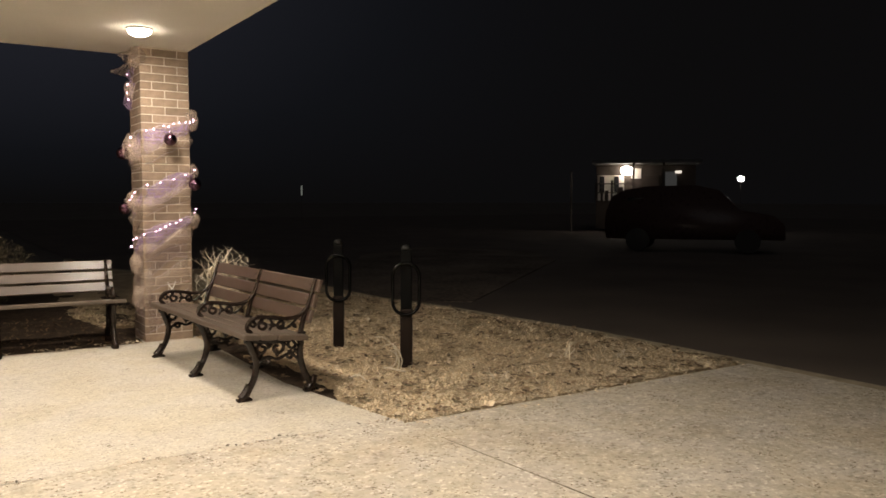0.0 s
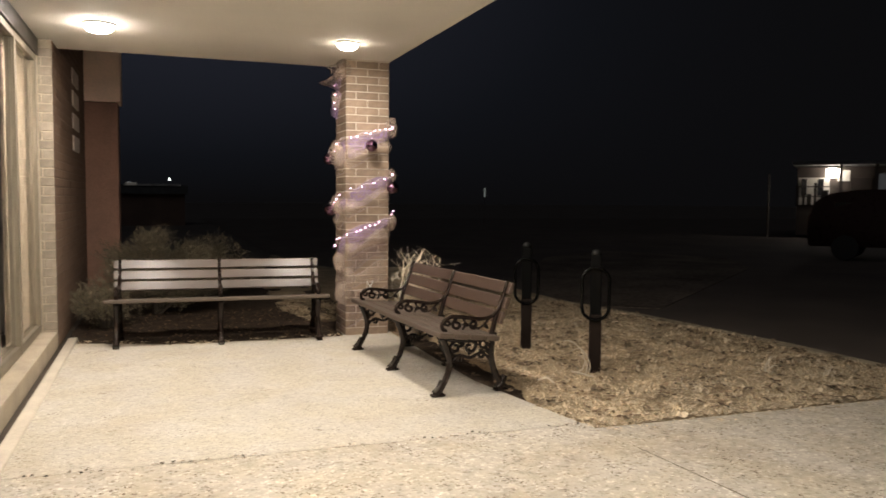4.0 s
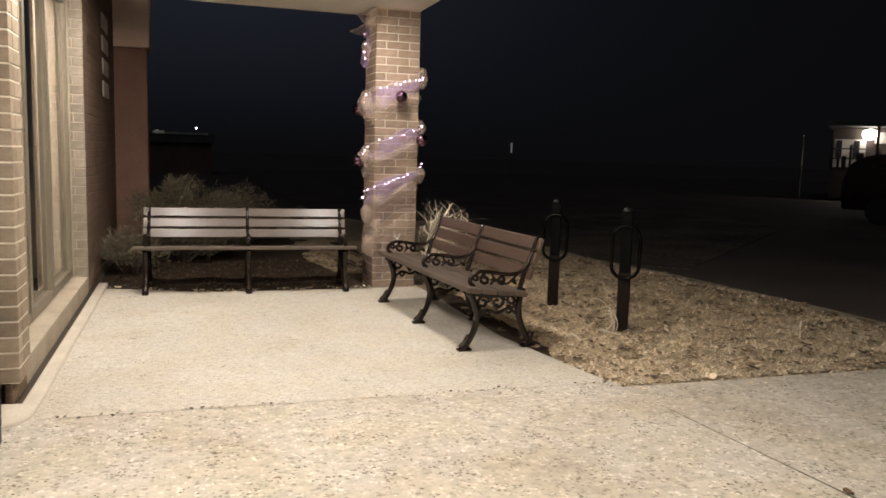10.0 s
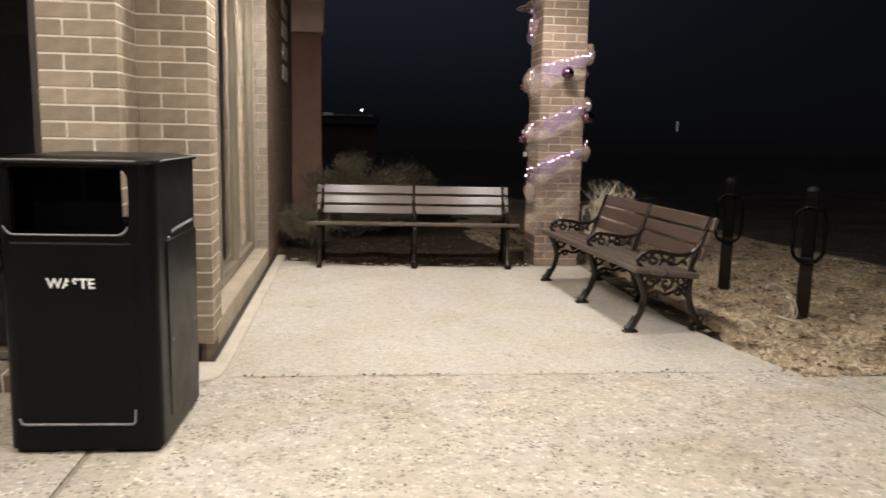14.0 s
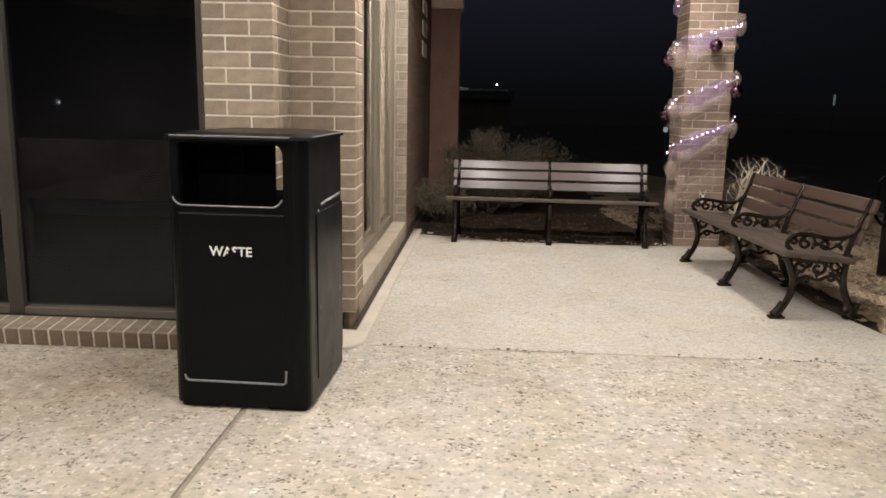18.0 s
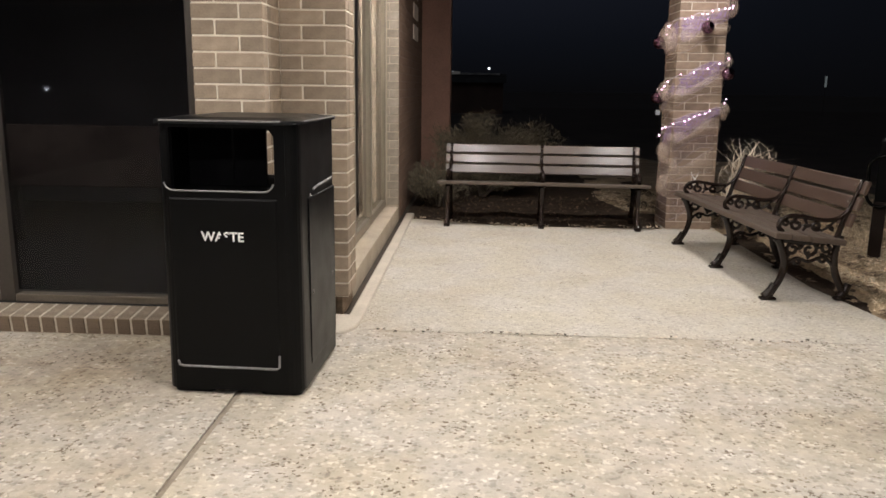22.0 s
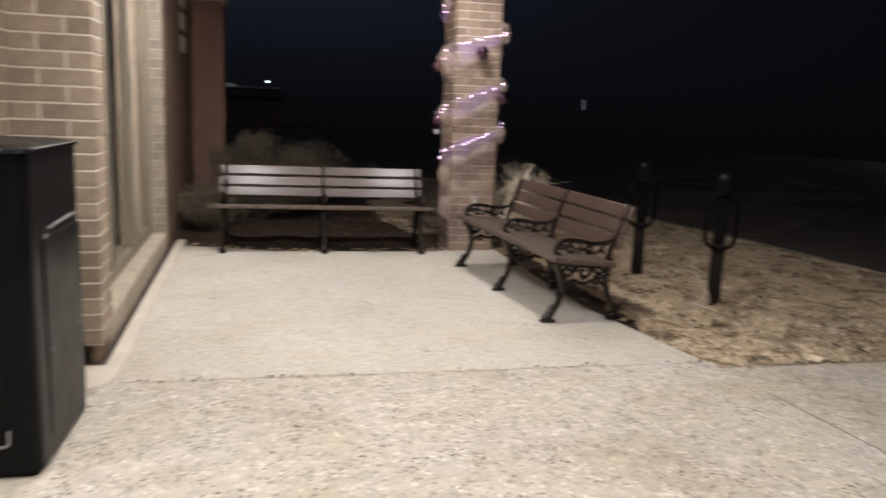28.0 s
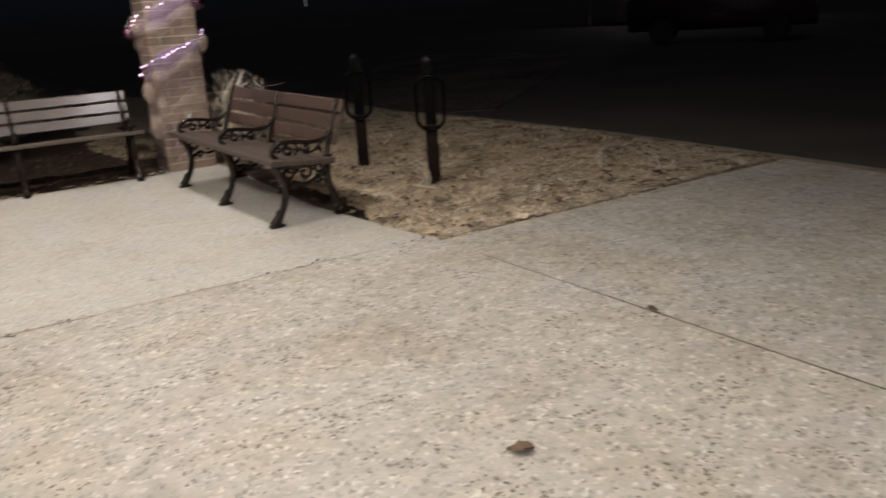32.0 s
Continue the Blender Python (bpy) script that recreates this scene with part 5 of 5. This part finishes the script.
    lamp_post("far_lamp", "far street lamp, a small cold point", (-1.9, 70, ), 2.6, 0.14, 0.30)
    lamp_post("far_lamp", "far street lamp behind the walk, a small cold point", (-26.1, -39.97), 0.93, 0.10, 26.0)
    fb = thing("far_building", "low dim building with a pale roof edge across the field", "building", place=pose(0.05, 46.5, -0.16))
    part("wall", box(-1.75, 1.7, -1.5, 2.5, 0, 1.72), mat("dim_brown_siding", (0.17, 0.11, 0.085), 0.9, var=0.3, scale=1), fb)
    part("roof", prism([(-1.9, -1.7), (1.85, -1.7), (1.85, 2.7), (-1.9, 2.7)], 1.721, 2.2), roofm, fb)
    part("roof_edge", box(-1.4, 1.5, -1.76, -1.705, 2.14, 2.25, 0.01), mat("pale_roof_edge", (0.6, 0.58, 0.55), 0.7, var=0.5, scale=2), fb, "pale metal roof edge")
    part("lit_patch", box(-1.3, -0.75, -1.775, -1.765, 2.17, 2.32, 0.002), glow("soft_eave_glow", (0.9, 0.85, 0.75), 0.035), fb, "dim eave light")
    # distant lit opening, built as a glowing panel on an added pole
    t = thing("lit_sign", "narrow dim sliver of light held on an added pole", "sign", place=pose(19.6, 45, -0.16, 0, 0, -23))
    part("pole", tube([(0, 0.12, 0), (0, 0.12, 1.75)], 0.012, None, 8), FIELD, t)
    part("light_panel", box(-0.055, 0.055, 0.06, 0.14, 1.72, 2.32, 0.01), glow("panel_glow", (0.75, 0.85, 0.8), 0.10), t)
    # small white object, given a glow so that it shows in the dark
    m = thing("marker_light", "small white box with an added glow on a stake", "light", place=pose(4.41, 18.0, -0.16))
    part("stake", box(-0.012, 0.012, -0.012, 0.012, 0, 0.905), FIELD, m)
    part("cover", box(-0.042, 0.042, -0.04, 0.04, 0.905, 1.015, 0.010, 2), glow("white_box_glow", (1.0, 0.95, 0.88), 0.26), m)


def build_car():
    """A dark estate car seen broadside in the unlit car park."""
    paint = mat("dark_car_paint", (0.06, 0.034, 0.03), 0.3, 0.0, var=0.1, bump=0, spec=0.2)
    gl = mat("dark_car_glass", (0.004, 0.004, 0.005), 0.25, var=0.05, bump=0, spec=0.15)
    rub = mat("tyre_rubber", (0.025, 0.024, 0.023), 0.8)
    c = thing("parked_car", "dark parked estate car in the unlit car park", "car", place=pose(18.72, 14.56, -0.13, 0, 0, -53.8))
    side = [(-2.35, 0.35), (-2.4, 0.75), (-2.38, 1.1), (-2.22, 1.55), (-1.85, 1.74), (-1.2, 1.84), (0.1, 1.86), (0.7, 1.72), (1.25, 1.18), (2.1, 1.04), (2.38, 0.80), (2.4, 0.38)]
    bm = bmesh.new()
    rows = [[bm.verts.new((x * (0.985 if abs(y) > 0.8 else 1), y * (0.82 if z > 1.2 else 1.0), z)) for x, z in side] for y in (-0.92, -0.7, 0.7, 0.92)]
    for p, q in zip(rows, rows[1:]):
        for k in range(len(side)):
            bm.faces.new((p[k], p[(k + 1) % len(side)], q[(k + 1) % len(side)], q[k]))
    bm.faces.new(rows[0][::-1])
    bm.faces.new(rows[-1])
    bmesh.ops.recalc_face_normals(bm, faces=bm.faces[:])
    bmesh.ops.bevel(bm, geom=bm.edges[:], offset=0.03, segments=2, affect="EDGES")
    part("body", bm, paint, c, smooth=True)
    for x0, x1 in ((-1.75, -0.75), (-0.65, 0.25), (0.33, 0.85)):
        part("side_window", box(x0, x1, -0.80, -0.765, 1.12, 1.52, 0.012), gl, c)
    for x in (-1.45, 1.45):
        for y in (-0.84, 0.84):
            w = part("wheel", lathe([(0.20, -0.11), (0.32, -0.10), (0.335, 0), (0.32, 0.10), (0.20, 0.11)], 20), rub, c, place=pose(x, y, 0.335, 90))
            part("rim", lathe([(0.02, -0.115), (0.19, -0.112), (0.20, 0.112), (0.02, 0.115)], 14), rub, w)


def lamp_post(name, label, at, z, size, strength):
    t = thing(name, label, "lamp", place=pose(at[0], at[1], -0.16))
    part("pole", tube([(0, 0, 0), (0, 0, z)], 0.006, None, 8), FIELD, t)
    part("lamp_head", lathe([(0.02, z), (size, z + 0.05), (size, z + 0.05 + size), (0.02, z + 0.1 + size)], 12), glow(name + "_glow", (0.95, 0.97, 1.0), strength), t)


build_canopy()
build_bench("bench", "brown slatted bench with black cast-iron scroll arms facing the walk", pose(0.93, 7.09, 0, 0, 0, -2.5))
build_bench("bench", "brown slatted bench with black cast-iron scroll arms beside the lawn", pose(2.128, 5.545, 0, 0, 0, -86.1) @ Matrix.Diagonal((1, 1.06, 1.03, 1)))
build_bin()
build_posts()
strap_clump("dry_grass_clump", "bleached dry ornamental grass behind the bench", (2.74, 7.02, 0), 170, 0.86, 0.17, 0.0075, STRAW, 5, 0.1, True, 0.19, (0.05, -0.05))
straw = thing("bent_straw", "few bleached grass blades bent over beside a post", "plant", place=pose(3.64, 5.02, 0, 0, 0, -33))
for n, line in enumerate((((-0.05, 0), (-0.04, 0.06), (-0.065, 0.13), (-0.12, 0.19), (-0.20, 0.165)), ((-0.15, 0), (-0.10, 0.03), (-0.08, 0.09), (-0.10, 0.17), (-0.18, 0.245), (-0.26, 0.25)),
                          ((-0.07, 0), (-0.06, 0.07), (-0.09, 0.125), (-0.13, 0.15)))):
    part("blade", tube(spline([(x, -0.06 - 0.025 * n, z - 0.004) for x, z in line], 6), 0.0062, None, 6, 0.003, 1.0, Vector((0, 1, 0))), STRAW, straw, smooth=True)
part("blade", tube(spline([(-0.17, -0.22, 0.035), (-0.09, -0.26, 0.03), (0.0, -0.31, 0.022)], 5), 0.009, None, 6, 0.006), STRAW, straw, smooth=True)
part("blade", tube(spline([(-0.40, -0.52, 0.02), (-0.33, -0.55, 0.05), (-0.27, -0.60, 0.02)], 5), 0.008, None, 6, 0.005), STRAW, straw, smooth=True)
build_shrub("shrub", "grey-green feathery shrub in the planting bed", (0.35, 9.4, -0.02), (0.72, 0.6, 0.98), 6500, SHRUB, 3)
build_shrub("shrub", "low grey-green shrub against the brick wall", (-0.12, 8.5, -0.02), (0.34, 0.6, 0.50), 1000, SHRUB, 8)
build_shrub("shrub", "grey-green feathery shrub in the planting bed", (0.95, 10.3, -0.02), (0.55, 0.5, 0.85), 4000, SHRUB, 12)
def dead_leaf(at, size, seed):
    r = random.Random(seed)
    t = thing("dead_leaf", "curled brown dead leaf lying on the concrete", "leaf", "leaves on the walk", pose(*at, r.uniform(-8, 8), r.uniform(-8, 8), r.uniform(0, 360)))
    bm = bmesh.new()
    rows = []
    for k in range(7):
        u = k / 6
        w = size * 0.38 * math.sin(math.pi * min(1, u * 0.9 + 0.08)) * (1 + 0.3 * math.sin(k * 2.5 + seed))
        rows.append([bm.verts.new((size * (u - 0.5), w * v, 0.004 + 0.012 * abs(v) * (1 + 0.4 * math.sin(k + seed)) + 0.006 * u)) for v in (-1, -0.5, 0, 0.5, 1)])
    for p, q in zip(rows, rows[1:]):
        for k in range(4):
            bm.faces.new((p[k], p[k + 1], q[k + 1], q[k]))
    part("blade", bm, DARK_LITTER, t, smooth=True)
    part("stalk", tube([(size * 0.5, 0, 0.008), (size * 0.75, 0.01, 0.006)], 0.0012, None, 5), LITTER, t)


for n, (x, y, z) in enumerate(((1.80, 1.57, 0.085), (2.935, 2.10, 0.05))):
    dead_leaf((x, y, 0.002), z, n)
for n, (x, y, h) in enumerate(((3.95, 4.2, 0.11), (4.9, 4.5, 0.16), (5.3, 4.3, 0.10))):
    strap_clump("dry_weed", "small tuft of dry weed stalks in the lawn", (x, y, -0.01), 14, h, 0.13, 0.004, STRAW, 40 + n, 1.2, False)
build_decoration()
build_distance()
build_column()
build_windows()
build_walls()
